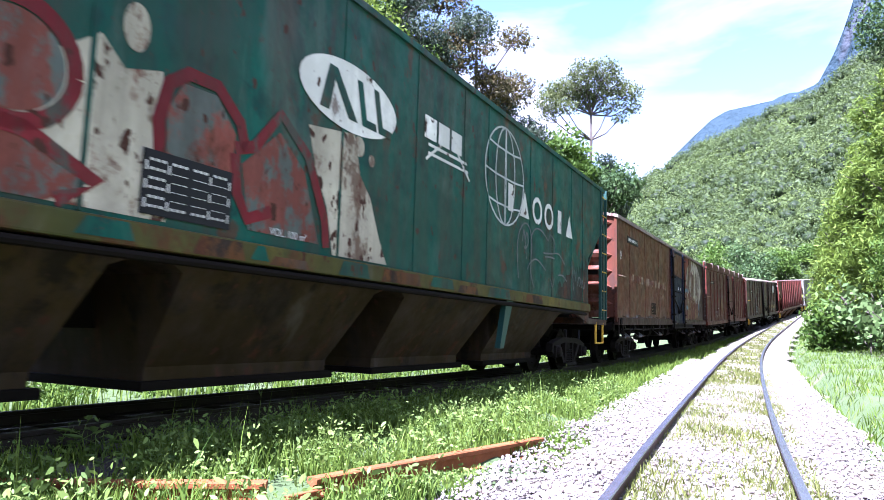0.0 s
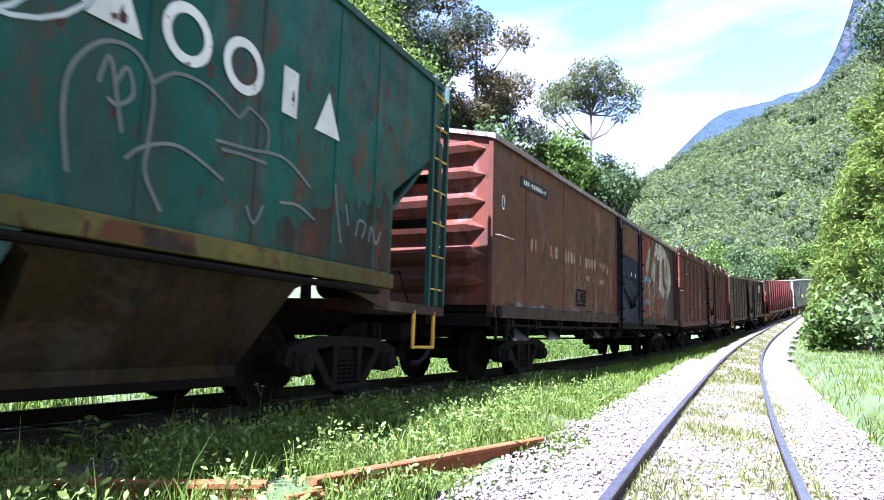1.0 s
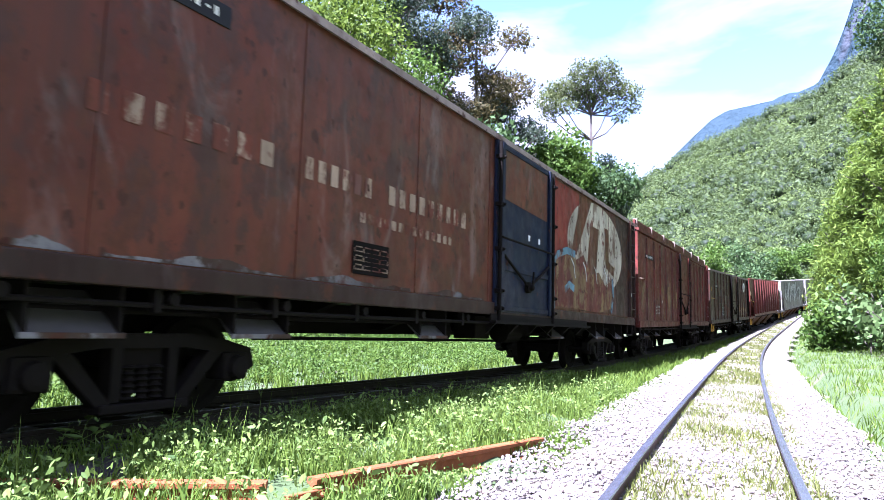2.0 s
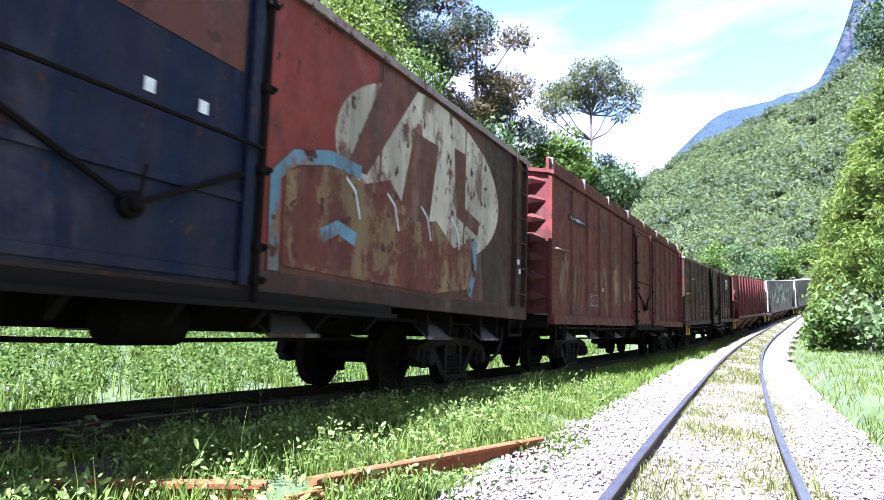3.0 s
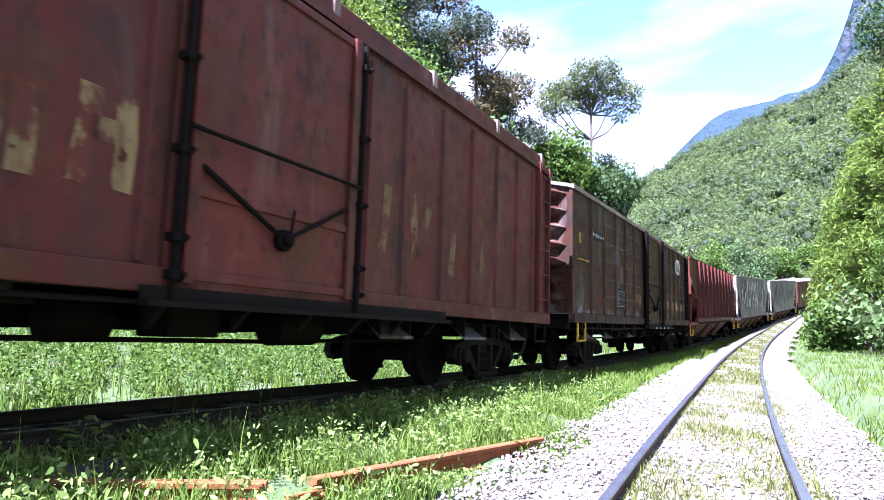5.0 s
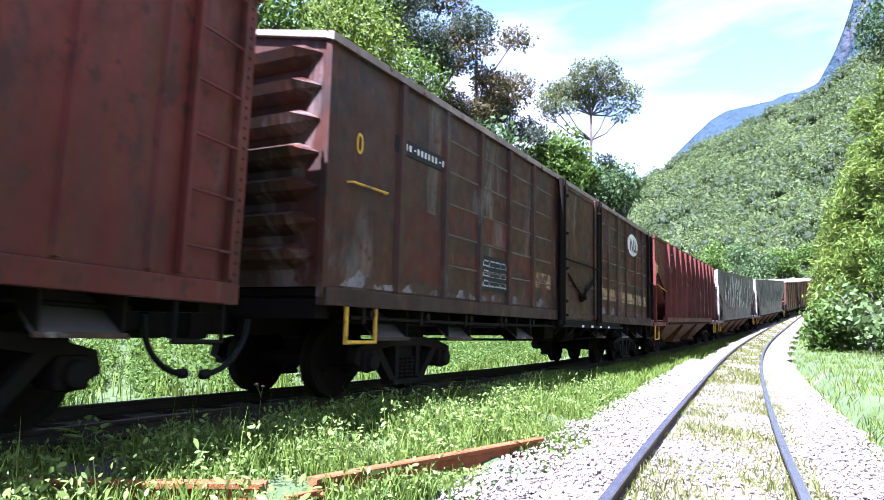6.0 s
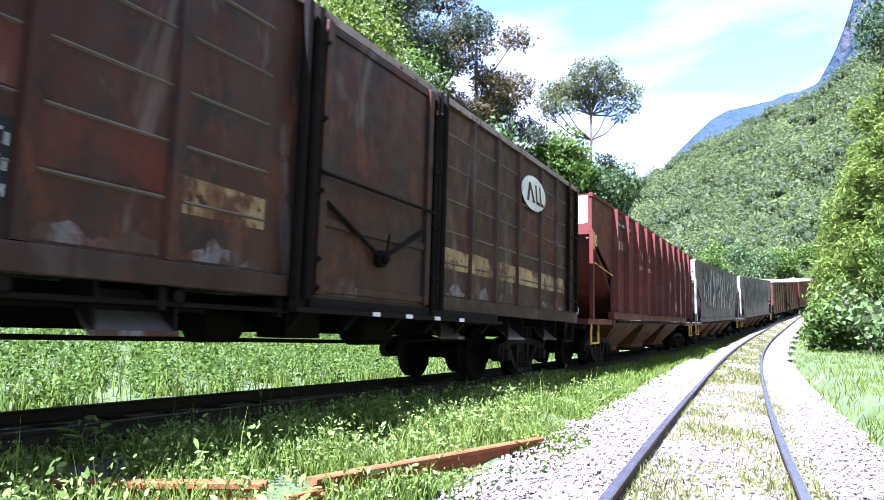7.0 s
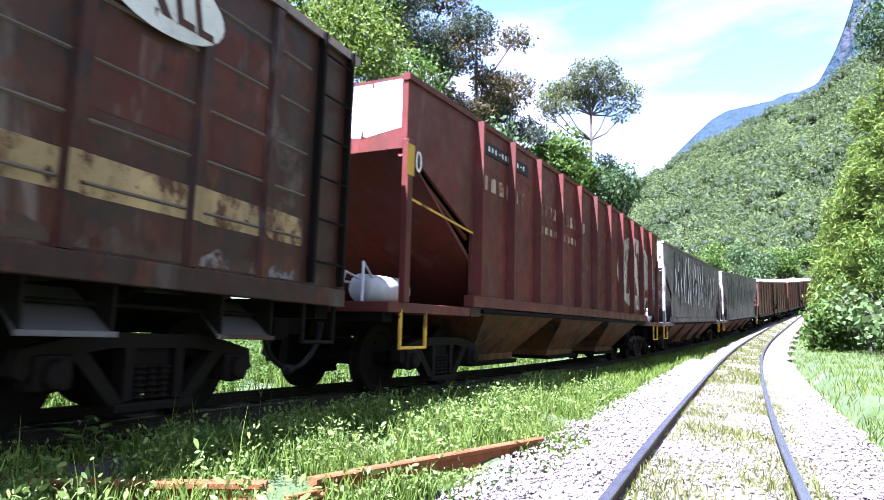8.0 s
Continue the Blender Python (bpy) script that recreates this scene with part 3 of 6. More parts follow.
def box_body(root, L, z0, z1, body, door=(-0.8, 0.8), roof_mat=None, crown=0.28, sill_mat=None):
    """Walls of a closed wagon with an opening for the door on both sides, a peaked roof and side sills."""
    for sy in (-1, 1):
        bm = bmesh.new()
        ya, yb = sorted((sy * HALF, sy * (HALF - 0.05)))
        box(bm, -L / 2, door[0], ya, yb, z0, z1)
        box(bm, door[1], L / 2, ya, yb, z0, z1)
        box(bm, door[0], door[1], ya, yb, z1 - 0.12, z1)
        part("side_wall", bm, body, root)
        bm = bmesh.new()
        ya, yb = sorted((sy * (HALF + 0.045), sy * (HALF - 0.08)))
        box(bm, -L / 2, L / 2, ya, yb, z0 - 0.17, z0 - 0.004, 0.012)
        part("side_sill", bm, sill_mat or M_SOOT, root)
    for sx in (-1, 1):
        bm = bmesh.new()
        xa, xb = sorted((sx * (L / 2 - 0.002), sx * (L / 2 - 0.05)))
        extrude(bm, [(-HALF + 0.052, z0), (HALF - 0.052, z0), (HALF - 0.052, z1), (0, z1 + crown - 0.02), (-HALF + 0.052, z1)], "x", xa, xb)
        part("end_wall", bm, body, root)
        for sy in (-1, 1):
            bm = bmesh.new()
            ya, yb = sorted((sy * (HALF + 0.012), sy * (HALF - 0.06)))
            xa, xb = sorted((sx * (L / 2 + 0.03), sx * (L / 2 - 0.07)))
            box(bm, xa, xb, ya, yb, z0 - 0.1, z1 - 0.01, 0.01)
            part("corner_post", bm, body, root)
    bm = bmesh.new()
    o = HALF + 0.05
    extrude(bm, [(-o, z1 - 0.03), (-o, z1 + 0.05), (0, z1 + crown + 0.05), (o, z1 + 0.05), (o, z1 - 0.03), (o - 0.1, z1 + 0.005), (0, z1 + crown), (-o + 0.1, z1 + 0.005)], "x", -L / 2 - 0.06, L / 2 + 0.06)
    part("roof", bm, roof_mat or M_ROOF, root, "pale sun-bleached sheet roof")
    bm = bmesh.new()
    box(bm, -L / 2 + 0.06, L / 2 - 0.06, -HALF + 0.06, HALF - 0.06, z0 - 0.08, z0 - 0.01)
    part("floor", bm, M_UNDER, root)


def end_ribs(root, L, z0, z1, n, body, depth=0.13):
    """Horizontal pressed ribs of the end walls, tapering out at both ends."""
    for sx in (-1, 1):
        for k in range(n):
            zc = z0 + (z1 - z0) * (k + 0.5) / n
            h = (z1 - z0) / n * 0.40
            bm = bmesh.new()
            rings = []
            for y, q in ((-1.20, 0.15), (-0.98, 1.0), (0.98, 1.0), (1.20, 0.15)):
                prof = [(0, -h * q), (depth * q * 0.75, -h * 0.3 * q), (depth * q, 0.05 * q), (0, h * q)]
                rings.append([bm.verts.new((sx * (L / 2 - 0.01 + d), y, zc + dz)) for d, dz in prof])
            for a, b in zip(rings, rings[1:]):
                for i in range(len(a) - 1):
                    bm.faces.new((a[i], a[i + 1], b[i + 1], b[i]))
                bm.faces.new((a[-1], a[0], b[0], b[-1]))
            bm.faces.new(rings[0])
            bm.faces.new(rings[-1][::-1])
            bmesh.ops.recalc_face_normals(bm, faces=bm.faces)
            part("end_rib", bm, body, root)


def post(root, x, z0, z1, body, w=0.09, d=0.05, y=-HALF, name="side_post"):
    bm = bmesh.new()
    extrude(bm, [(x - w / 2, y + 0.002), (x - w / 2 + 0.02, y - d), (x + w / 2 - 0.02, y - d), (x + w / 2, y + 0.002)], "z", z0, z1)
    return part(name, bm, body, root)


def sliding_door(root, x0, x1, z0, z1, material, y=-HALF - 0.02, label="", tags=0):
    """A plug door: sheet and stiles, locking columns with their keepers, handle bars and the track that it slides on."""
    bm = bmesh.new()
    box(bm, x0 - 0.12, x1 + 0.12, y - 0.03, y + 0.012, z0, z1, 0.006)
    d = part("door", bm, material, root, label)
    for x in (x0 + 0.05, x1 - 0.05):
        bm = bmesh.new()
        box(bm, x - 0.05, x + 0.05, y - 0.075, y - 0.031, z0, z1, 0.01)
        part("door_stile", bm, material, d)
    for z in (z0 + 0.06, z0 + 0.26 * (z1 - z0), z1 - 0.05):
        bm = bmesh.new()
        box(bm, x0 + 0.102, x1 - 0.102, y - 0.052, y - 0.0315, z - 0.035, z + 0.035, 0.008)
        part("door_rail", bm, material, d)
    for x in (x0 - 0.07, x1 + 0.07):
        bm = bmesh.new()
        rod(bm, [(x, y - 0.07, z0 - 0.14), (x, y - 0.07, z1 - 0.02)], 0.028, 8)
        for q in (0.02, 0.12, 0.36, 0.62, 0.9):
            z = z0 + q * (z1 - z0)
            box(bm, x - 0.055, x + 0.055, y - 0.11, y - 0.01, z - 0.03, z + 0.03, 0.008)
            lathe(bm, [(-0.135, 0.018), (-0.10, 0.022)], (x + 0.035, y, z), "y", 8)
        part("locking_column", bm, M_UNDER, d)
    zc = z0 + 0.34 * (z1 - z0)
    bm = bmesh.new()
    rod(bm, [(x0 - 0.05, y - 0.10, zc + 0.22), (x0 + 0.1, y - 0.11, zc + 0.21), (x1 - 0.1, y - 0.11, zc + 0.2), (x1 + 0.05, y - 0.10, zc + 0.2)], 0.016, 6)
    part("door_bar", bm, M_UNDER, d)
    xm = (x0 + x1) / 2
    bm = bmesh.new()
    rod(bm, [(x0 + 0.12, y - 0.06, zc - 0.02), (xm, y - 0.08, zc - 0.42), (x1 - 0.12, y - 0.06, zc - 0.02)], 0.022, 6)
    lathe(bm, [(-0.12, 0.03), (-0.10, 0.05), (-0.06, 0.05), (-0.055, 0.085), (0.0, 0.085)], (xm, y - 0.04, zc - 0.42), "y", 14)
    rod(bm, [(xm, y - 0.13, zc - 0.42), (xm + 0.03, y - 0.14, zc - 0.18)], 0.014, 6)
    part("locking_bar", bm, M_UNDER, d)
    w = x1 - x0
    bm = bmesh.new()
    extrude(bm, [(y - 0.13, z0 - 0.16), (y - 0.04, z0 - 0.16), (y - 0.04, z0 - 0.03), (y - 0.06, z0 - 0.03), (y - 0.06, z0 - 0.12), (y - 0.13, z0 - 0.12)], "x", x0 - 0.3, x1 + 1.0 * w)
    track = part("door_track", bm, M_CAST, root, "steel channel that the door slides on")
    for x in np.linspace(x0 - 0.1, x1 + 0.9 * w, 6):
        bm = bmesh.new()
        extrude(bm, [(y - 0.04, z0 - 0.16), (y + 0.10, z0 - 0.16), (y + 0.10, z0 - 0.30)], "x", float(x) - 0.03, float(x) + 0.03)
        part("track_bracket", bm, M_CAST, track)
    for k in range(tags):
        bm = bmesh.new()
        x = xm - 0.2 + 0.62 * k
        box(bm, x, x + 0.13, y - 0.136, y - 0.131, z0 - 0.158, z0 - 0.118)
        part("reflective_tag", bm, M_TAG, track, "small white reflective tag")
    return d


def number_plate(root, x0, x1, z0, z1, bars=9, material=None, ink=None):
    bm = bmesh.new()
    box(bm, x0, x1, -HALF - 0.012, -HALF + 0.003, z0, z1, 0.004)
    p = part("number_plate", bm, material or M_BLACK, root, "black number plate with pale markings")
    bm = bmesh.new()
    m = (x1 - x0) * 0.08
    h = (z1 - z0) * 0.30
    w = (x1 - x0 - 2 * m) / (bars + 2.2)
    x = x0 + m
    for k in range(bars):
        if k in (3, bars - 1):
            decal(bm, [(x + 0.3 * w, (z0 + z1) / 2 - 0.01), (x + 0.8 * w, (z0 + z1) / 2 - 0.01), (x + 0.8 * w, (z0 + z1) / 2 + 0.01), (x + 0.3 * w, (z0 + z1) / 2 + 0.01)], 0.016)
            x += 1.1 * w
        decal(bm, [(x + 0.12 * w, z0 + h), (x + 0.62 * w, z0 + h), (x + 0.62 * w, z1 - h), (x + 0.12 * w, z1 - h)], 0.016)
        x += w
    tagged(part("plate_marking", bm, ink or M_WHITE, p), kind="stuff")


def data_table(root, x0, x1, z0, z1, ink, ground=None, cols=4, rows=6):
    """A stencilled inspection table: ruled cells, the small writing as bars."""
    if ground:
        bm = bmesh.new()
        decal(bm, [(x0 - 0.03, z0 - 0.03), (x1 + 0.03, z0 - 0.03), (x1 + 0.03, z1 + 0.03), (x0 - 0.03, z1 + 0.03)], 0.012)
        part("stencil_ground", bm, ground, root)
    bm = bmesh.new()
    w, h = (x1 - x0) / cols, (z1 - z0) / rows
    for r in range(rows):
        for c in range(cols):
            a, b = x0 + w * c, z0 + h * r
            k = 0.30 if r in (0, rows - 1) or c == 0 else 0.10
            for q in (0.14, 0.40, 0.66):
                decal(bm, [(a + q * w, b + 0.3 * h), (a + (q + 0.18) * w, b + 0.3 * h), (a + (q + 0.18) * w, b + (0.3 + k) * h), (a + q * w, b + (0.3 + k) * h)], 0.016)
    for c in (0, 1, 3, 4):
        if c <= cols:
            for r in range(0, rows, 2):
                a, b = x0 + w * c, z0 + h * r
                decal(bm, [(a - 0.008, b + 0.2 * h), (a + 0.008, b + 0.2 * h), (a + 0.008, b + 1.2 * h), (a - 0.008, b + 1.2 * h)], 0.016)
    tagged(part("stencil_table", bm, ink, root, "stencilled inspection table"), kind="stuff")


def wagon(label, u0, u1, bogie_inset=2.0, name="boxcar", category="freight wagon"):
    root = tagged(new(name), label, category, "wagons of the passing freight train")
    L = u1 - u0
    sets = bogie(root, -L / 2 + bogie_inset) + bogie(root, L / 2 - bogie_inset)
    WAGONS.append((root, (u0 + u1) / 2, L / 2 - bogie_inset, sets))
    return root, L, lambda u: u - (u0 + u1) / 2


build_ground()
build_beds()
build_track("siding track with shiny rails half sunk in ballast", SIDING, siding_grade, -8, 130, -2, 30, 0.115)
build_track("main line track coloured dark for the shadow of the train", MAIN, grade, -40, 150, -3, 14, 0.13, M_SHADED_RAIL, M_SHADED_RAIL, M_SHADED_TIE)


def seam(root, x, z0, z1, material, w=0.035):
    bm = bmesh.new()
    box(bm, x - w / 2, x + w / 2, -HALF - 0.008, -HALF + 0.002, z0, z1)
    part("seam_strip", bm, material, root)


def shape(root, name, outlines, material, lift=0.005, label=""):
    for o in outlines:
        bm = bmesh.new()
        decal(bm, o, lift)
        ob = part(name, bm, material, root, label)
    return ob


def lines(root, name, strokes, width, material, lift=0.008, label=""):
    for s in strokes:
        bm = bmesh.new()
        stroke(bm, s, width, lift)
        ob = part(name, bm, material, root, label)
    return ob


def slanted_marks(cx, cz, w, h):
    """A chevron and two slanted bars with a short foot each, the emblem's mark."""
    def at(x, z):
        return (cx + w * x - 0.10 * w * z, cz + h * z)
    out = [[at(-0.50, -0.5), at(-0.37, -0.5), at(-0.235, 0.22), at(-0.235, 0.5), at(-0.29, 0.5)],
           [at(-0.10, -0.5), at(0.03, -0.5), at(-0.18, 0.5), at(-0.235, 0.5), at(-0.235, 0.22)]]
    for x in (0.10, 0.36):
        out += [[at(x, -0.5), at(x + 0.085, -0.5), at(x + 0.085, 0.5), at(x, 0.5)],
                [at(x + 0.085, -0.5), at(x + 0.23, -0.5), at(x + 0.23, -0.32), at(x + 0.085, -0.32)]]
    return out


def bars(x0, x1, z0, z1, n, gap):
    w = (x1 - x0) / n
    return [[(x0 + w * i, z0), (x0 + w * (i + 1 - gap), z0), (x0 + w * (i + 1 - gap), z1), (x0 + w * i, z1)] for i in range(n)]


def rivets(root, x0, x1, z, step, material):
    bm = bmesh.new()
    for x in np.arange(x0, x1, step):
        lathe(bm, [(-0.014, 0.006), (-0.008, 0.014), (0.0, 0.016)], (x, -HALF, z), "y", 6)
    tagged(part("riveted_edge", bm, material, root), kind="stuff")


def hopper(label, u0, u1, body, top, knee, sill, inset, bays, bay_mat, ribs=(), band=None, name="hopper_wagon", lid=0.05, bay_ends=None, outlet=0.24):
    """A covered hopper: side sheets cut back at the ends, sloping end sheets, bays below the sill, end platforms."""
    root, L, X = wagon(label, u0, u1, 1.75, name)
    e = L / 2 - 0.25
    i = L / 2 - inset
    outline = [(-i, sill), (i, sill), (i, knee - 0.75), (e, knee), (e, top), (-e, top), (-e, knee), (-i, knee - 0.75)]
    for sy in (-1, 1):
        bm = bmesh.new()
        ya, yb = sorted((sy * HALF, sy * (HALF - 0.04)))
        extrude(bm, outline, "y", ya, yb)
        part("side_sheet", bm, body, root)
        bm = bmesh.new()
        ya, yb = sorted((sy * (HALF + 0.05), sy * (HALF - 0.1)))
        box(bm, -i, i, ya, yb, sill - 0.16, sill - 0.004, 0.015)
        part("side_sill", bm, band or body, root)
        bm = bmesh.new()
        rod(bm, [(-i + 0.3, sy * (HALF + 0.03), sill - 0.21), (i - 0.3, sy * (HALF + 0.03), sill - 0.21)], 0.03, 8)
        part("brake_pipe", bm, M_UNDER, root)
        bm = bmesh.new()
        extrude(bm, [(sy * (HALF + 0.03), top - 0.07), (sy * (HALF + 0.03), top), (sy * (HALF - 0.05), top + 0.02), (sy * (HALF - 0.06), top - 0.07)][::sy], "x", -e - 0.02, e + 0.02)
        part("top_chord", bm, body, root)
    for sx in (-1, 1):
        w = HALF - 0.042
        bm = bmesh.new()
        a = [(sx * (e - 0.002), knee), (sx * (e - 0.002), top - 0.01), (sx * (e - 0.05), top - 0.01), (sx * (e - 0.05), knee), (sx * (i - 0.9), sill - 0.05), (sx * (i - 0.86), sill - 0.12)]
        extrude(bm, a[::sx], "y", -w, w)
        part("end_sheet", bm, body, root)
        for sy in (-1, 1):
            bm = bmesh.new()
            xa, xb = sorted((sx * (e + 0.01), sx * (e - 0.10)))
            ya, yb = sorted((sy * (HALF - 0.05), sy * (HALF + 0.03)))
            box(bm, xa, xb, ya, yb, 1.05, knee + 0.1, 0.01)
            part("corner_post", bm, body, root)
            bm = bmesh.new()
            rod(bm, [(sx * (e - 0.04), sy * (HALF - 0.1), knee - 0.06), (sx * (i - 0.02), sy * (HALF - 0.1), knee - 0.8)], 0.035, 6)
            part("diagonal_brace", bm, body, root)
        bm = bmesh.new()
        xa, xb = sorted((sx * (L / 2 + 0.02), sx * (i - 0.3)))
        box(bm, xa, xb, -HALF, HALF, 0.94, 1.05, 0.01)
        part("end_platform", bm, M_SOOT if body is M_GREEN else body, root)
        for sy in (-1, 1):
            bm = bmesh.new()
            ya, yb = sorted((sy * (HALF + 0.01), sy * (HALF - 0.03)))
            g = [(sx * (i - 1.1), sill - 0.165), (sx * i, sill - 0.165), (sx * i, 0.93)]
            extrude(bm, g[::sx], "y", ya, yb)
            part("gusset", bm, M_SOOT, root)
        bm = bmesh.new()
        lathe(bm, [(-0.45, 0.05), (-0.43, 0.17), (0.43, 0.17), (0.45, 0.05)], (sx * (L / 2 - 1.0), -0.55, 1.23), "x", 18)
        part("air_tank", bm, M_UNDER if body is M_GREEN else M_TANK, root, "cylindrical brake air tank on the platform", True)
        bm = bmesh.new()
        for k in range(3):
            rod(bm, [(sx * (L / 2 - 0.1), -0.9 + 0.3 * k, 1.05), (sx * (L / 2 - 0.25), -0.8 + 0.25 * k, 1.5 - 0.1 * k), (sx * (L / 2 - 0.8), -0.6 + 0.1 * k, 1.3)], 0.016, 6)
        part("brake_pipework", bm, M_CAST if body is M_GREEN else M_TANK, root)
        step_iron(root, *sorted((sx * (L / 2 - 0.25), sx * (L / 2 - 0.8))), 0.56, 0.98, M_YELLOW)
    bm = bmesh.new()
    extrude(bm, [(-HALF + 0.04, top - 0.03), (HALF - 0.04, top - 0.03), (0.5, top + lid), (-0.5, top + lid)], "x", -e + 0.06, e - 0.06)
    part("roof", bm, body, root)
    n = bays
    first, last = (X(bay_ends[0]), X(bay_ends[1])) if bay_ends else (-i + 0.4, i - 0.4)
    span = (last - first) / n
    for k in range(n):
        a0, a1 = first + span * k + 0.05, first + span * (k + 1) - 0.05
        m = (a0 + a1) / 2
        bm = bmesh.new()
        rings = []
        for xa, xb, w, z in ((a0, a1, 1.27, sill - 0.17), (a0 + span * 0.08, a1 - span * 0.08, 1.2, sill - 0.27), (m - span * outlet, m + span * outlet, 0.72, 0.39), (m - span * outlet, m + span * outlet, 0.72, 0.26)):
            rings.append([bm.verts.new(p) for p in ((xa, -w, z), (xb, -w, z), (xb, w, z), (xa, w, z))])
        for p, q in zip(rings, rings[1:]):
            for j in range(4):
                bm.faces.new((p[j], p[(j + 1) % 4], q[(j + 1) % 4], q[j]))
        bm.faces.new(rings[0])
        bm.faces.new(rings[-1])
        bmesh.ops.recalc_face_normals(bm, faces=bm.faces)
        part("hopper_bay", bm, bay_mat, root, "grimy sloping discharge bay")
        bm = bmesh.new()
        box(bm, m - span * (outlet + 0.02), m + span * (outlet + 0.02), -0.78, 0.78, 0.22, 0.29, 0.01)
        part("outlet_gate", bm, M_UNDER, root)
    for u in ribs:
        post(root, X(u), sill, top - 0.06, body, 0.10, 0.12, name="side_rib")
    underframe(root, L, False)
    return root, L, X


# the green hopper wagon
root, L, X = hopper("green covered hopper wagon with graffiti and pale emblems", -5.4, 11.7, M_GREEN, 3.84, 2.98, 1.33, 1.45, 4, M_BAY, band=M_SILL, bay_ends=(-2.95, 9.05), outlet=0.36)
for u in (-2.1, -0.55, 1.93, 3.3, 4.5, 5.25, 6.9, 8.0, 9.1, 9.85):
    seam(root, X(u), 1.34, 3.76, M_GREEN)
shape(root, "emblem_oval", [oval(X(2.06), 2.84, 0.78, 0.325)], M_WHITE, 0.010, "white oval emblem")
shape(root, "emblem_mark", slanted_marks(X(2.06), 2.84, 1.1, 0.42), M_GREEN, 0.013)
shape(root, "emblem_bar", bars(X(3.45), X(4.45), 2.86, 3.12, 3, 0.16), M_WHITE, 0.010, "plain white bar")
lines(root, "emblem_line", [[(X(3.55), 2.80), (X(4.55), 2.80)], [(X(3.55), 2.70), (X(4.6), 2.70)], [(X(3.5), 2.62), (X(3.85), 2.86)], [(X(4.65), 2.6), (X(4.3), 2.86)]], 0.035, M_WHITE)
globe = []
for rx in (0.72, 0.36, 0.02):
    globe.append([(p[0], p[1]) for p in oval(X(5.85), 2.93, rx, 0.70, 28)] + [(X(5.85) + rx, 2.93)])
for dz in (-0.4, 0.0, 0.4):
    w = 0.72 * math.sqrt(1 - (dz / 0.7) ** 2)
    globe.append([(X(5.85) - w, 2.93 + dz), (X(5.85) - w / 2, 2.90 + dz), (X(5.85) + w / 2, 2.90 + dz), (X(5.85) + w, 2.93 + dz)])
lines(root, "emblem_globe", globe, 0.028, M_CHALK, label="thin white outline of a globe")
b6 = bars(X(5.85), X(9.3), 2.46, 2.86, 6, 0.30)
shape(root, "emblem_bar", [[(p[0] + 0.10, p[1]), (q[0] - 0.10, q[1]), (r[0] - 0.10, r[1]), (s[0] + 0.10, s[1])] for p, q, r, s in (b6[0], b6[4])], M_WHITE, 0.011, "plain white bar")
shape(root, "emblem_triangle", [[b6[1][0], b6[1][1], ((b6[1][0][0] + b6[1][1][0]) / 2, 2.86)], [b6[5][0], b6[5][1], ((b6[5][0][0] + b6[5][1][0]) / 2, 2.86)]], M_WHITE, 0.011, "plain white triangle")
for k in (2, 3):
    o = oval((b6[k][0][0] + b6[k][1][0]) / 2, 2.66, 0.19, 0.18, 22)
    lines(root, "emblem_ring", [o + [o[0]]], 0.075, M_WHITE, 0.011, "plain white ring")
# graffiti: cream patches, crimson outlines, salmon fills, pale scrawls
shape(root, "graffiti_patch", [[(X(-0.66), 2.30), (X(-0.5), 2.42), (X(-0.33), 2.26), (X(-0.05), 2.34), (X(0.0), 1.9), (X(0.05), 1.36), (X(-1.2), 1.36), (X(-1.2), 1.9)]], M_CREAM, 0.004, "peeling cream paint")
shape(root, "graffiti_patch", [[(X(1.45), 2.42), (X(1.87), 2.48), (X(2.12), 2.52), (X(2.24), 2.15), (X(2.42), 1.97), (X(2.6), 1.6), (X(2.76), 1.35), (X(1.86), 1.35), (X(1.75), 1.75), (X(1.56), 2.08)]], M_CREAM, 0.004, "peeling cream paint")
shape(root, "graffiti_dot", [oval(X(-0.27), 2.55, 0.10, 0.16, 16), oval(X(2.2), 2.42, 0.09, 0.10, 16), oval(X(2.42), 2.33, 0.05, 0.06, 12)], M_CREAM, 0.006)
shape(root, "graffiti_fill", [oval(X(-1.0), 2.08, 0.3, 0.28, 24), [(X(-1.3), 1.72), (X(-0.9), 1.68), (X(-0.5), 1.5), (X(-0.75), 1.36), (X(-1.3), 1.36)], [(X(0.02), 1.8), (X(0.0), 2.1), (X(0.12), 2.32), (X(0.42), 2.33), (X(0.62), 2.1), (X(0.6), 1.7)], [(X(0.7), 1.9), (X(1.1), 2.25), (X(1.42), 2.0), (X(1.65), 1.42), (X(0.8), 1.42)]], M_SALMON, 0.006, "dull salmon spray paint")
ring = oval(X(-1.0), 2.08, 0.36, 0.34, 26)
lines(root, "graffiti_outline", [ring + [ring[0]], [(X(-1.3), 1.74), (X(-0.9), 1.72), (X(-0.45), 1.51), (X(-0.7), 1.37)], [(X(-0.03), 1.78), (X(-0.06), 2.02), (X(0.0), 2.28), (X(0.16), 2.40), (X(0.42), 2.40), (X(0.66), 2.2), (X(0.73), 2.0)],
                                 [(X(0.62), 2.0), (X(0.82), 2.06), (X(1.1), 2.40), (X(1.46), 2.14), (X(1.72), 1.64), (X(1.76), 1.4)], [(X(0.62), 1.96), (X(0.67), 1.67), (X(0.78), 1.5), (X(1.04), 1.6)]], 0.10, M_CRIMSON, 0.009, "thick crimson spray outline")


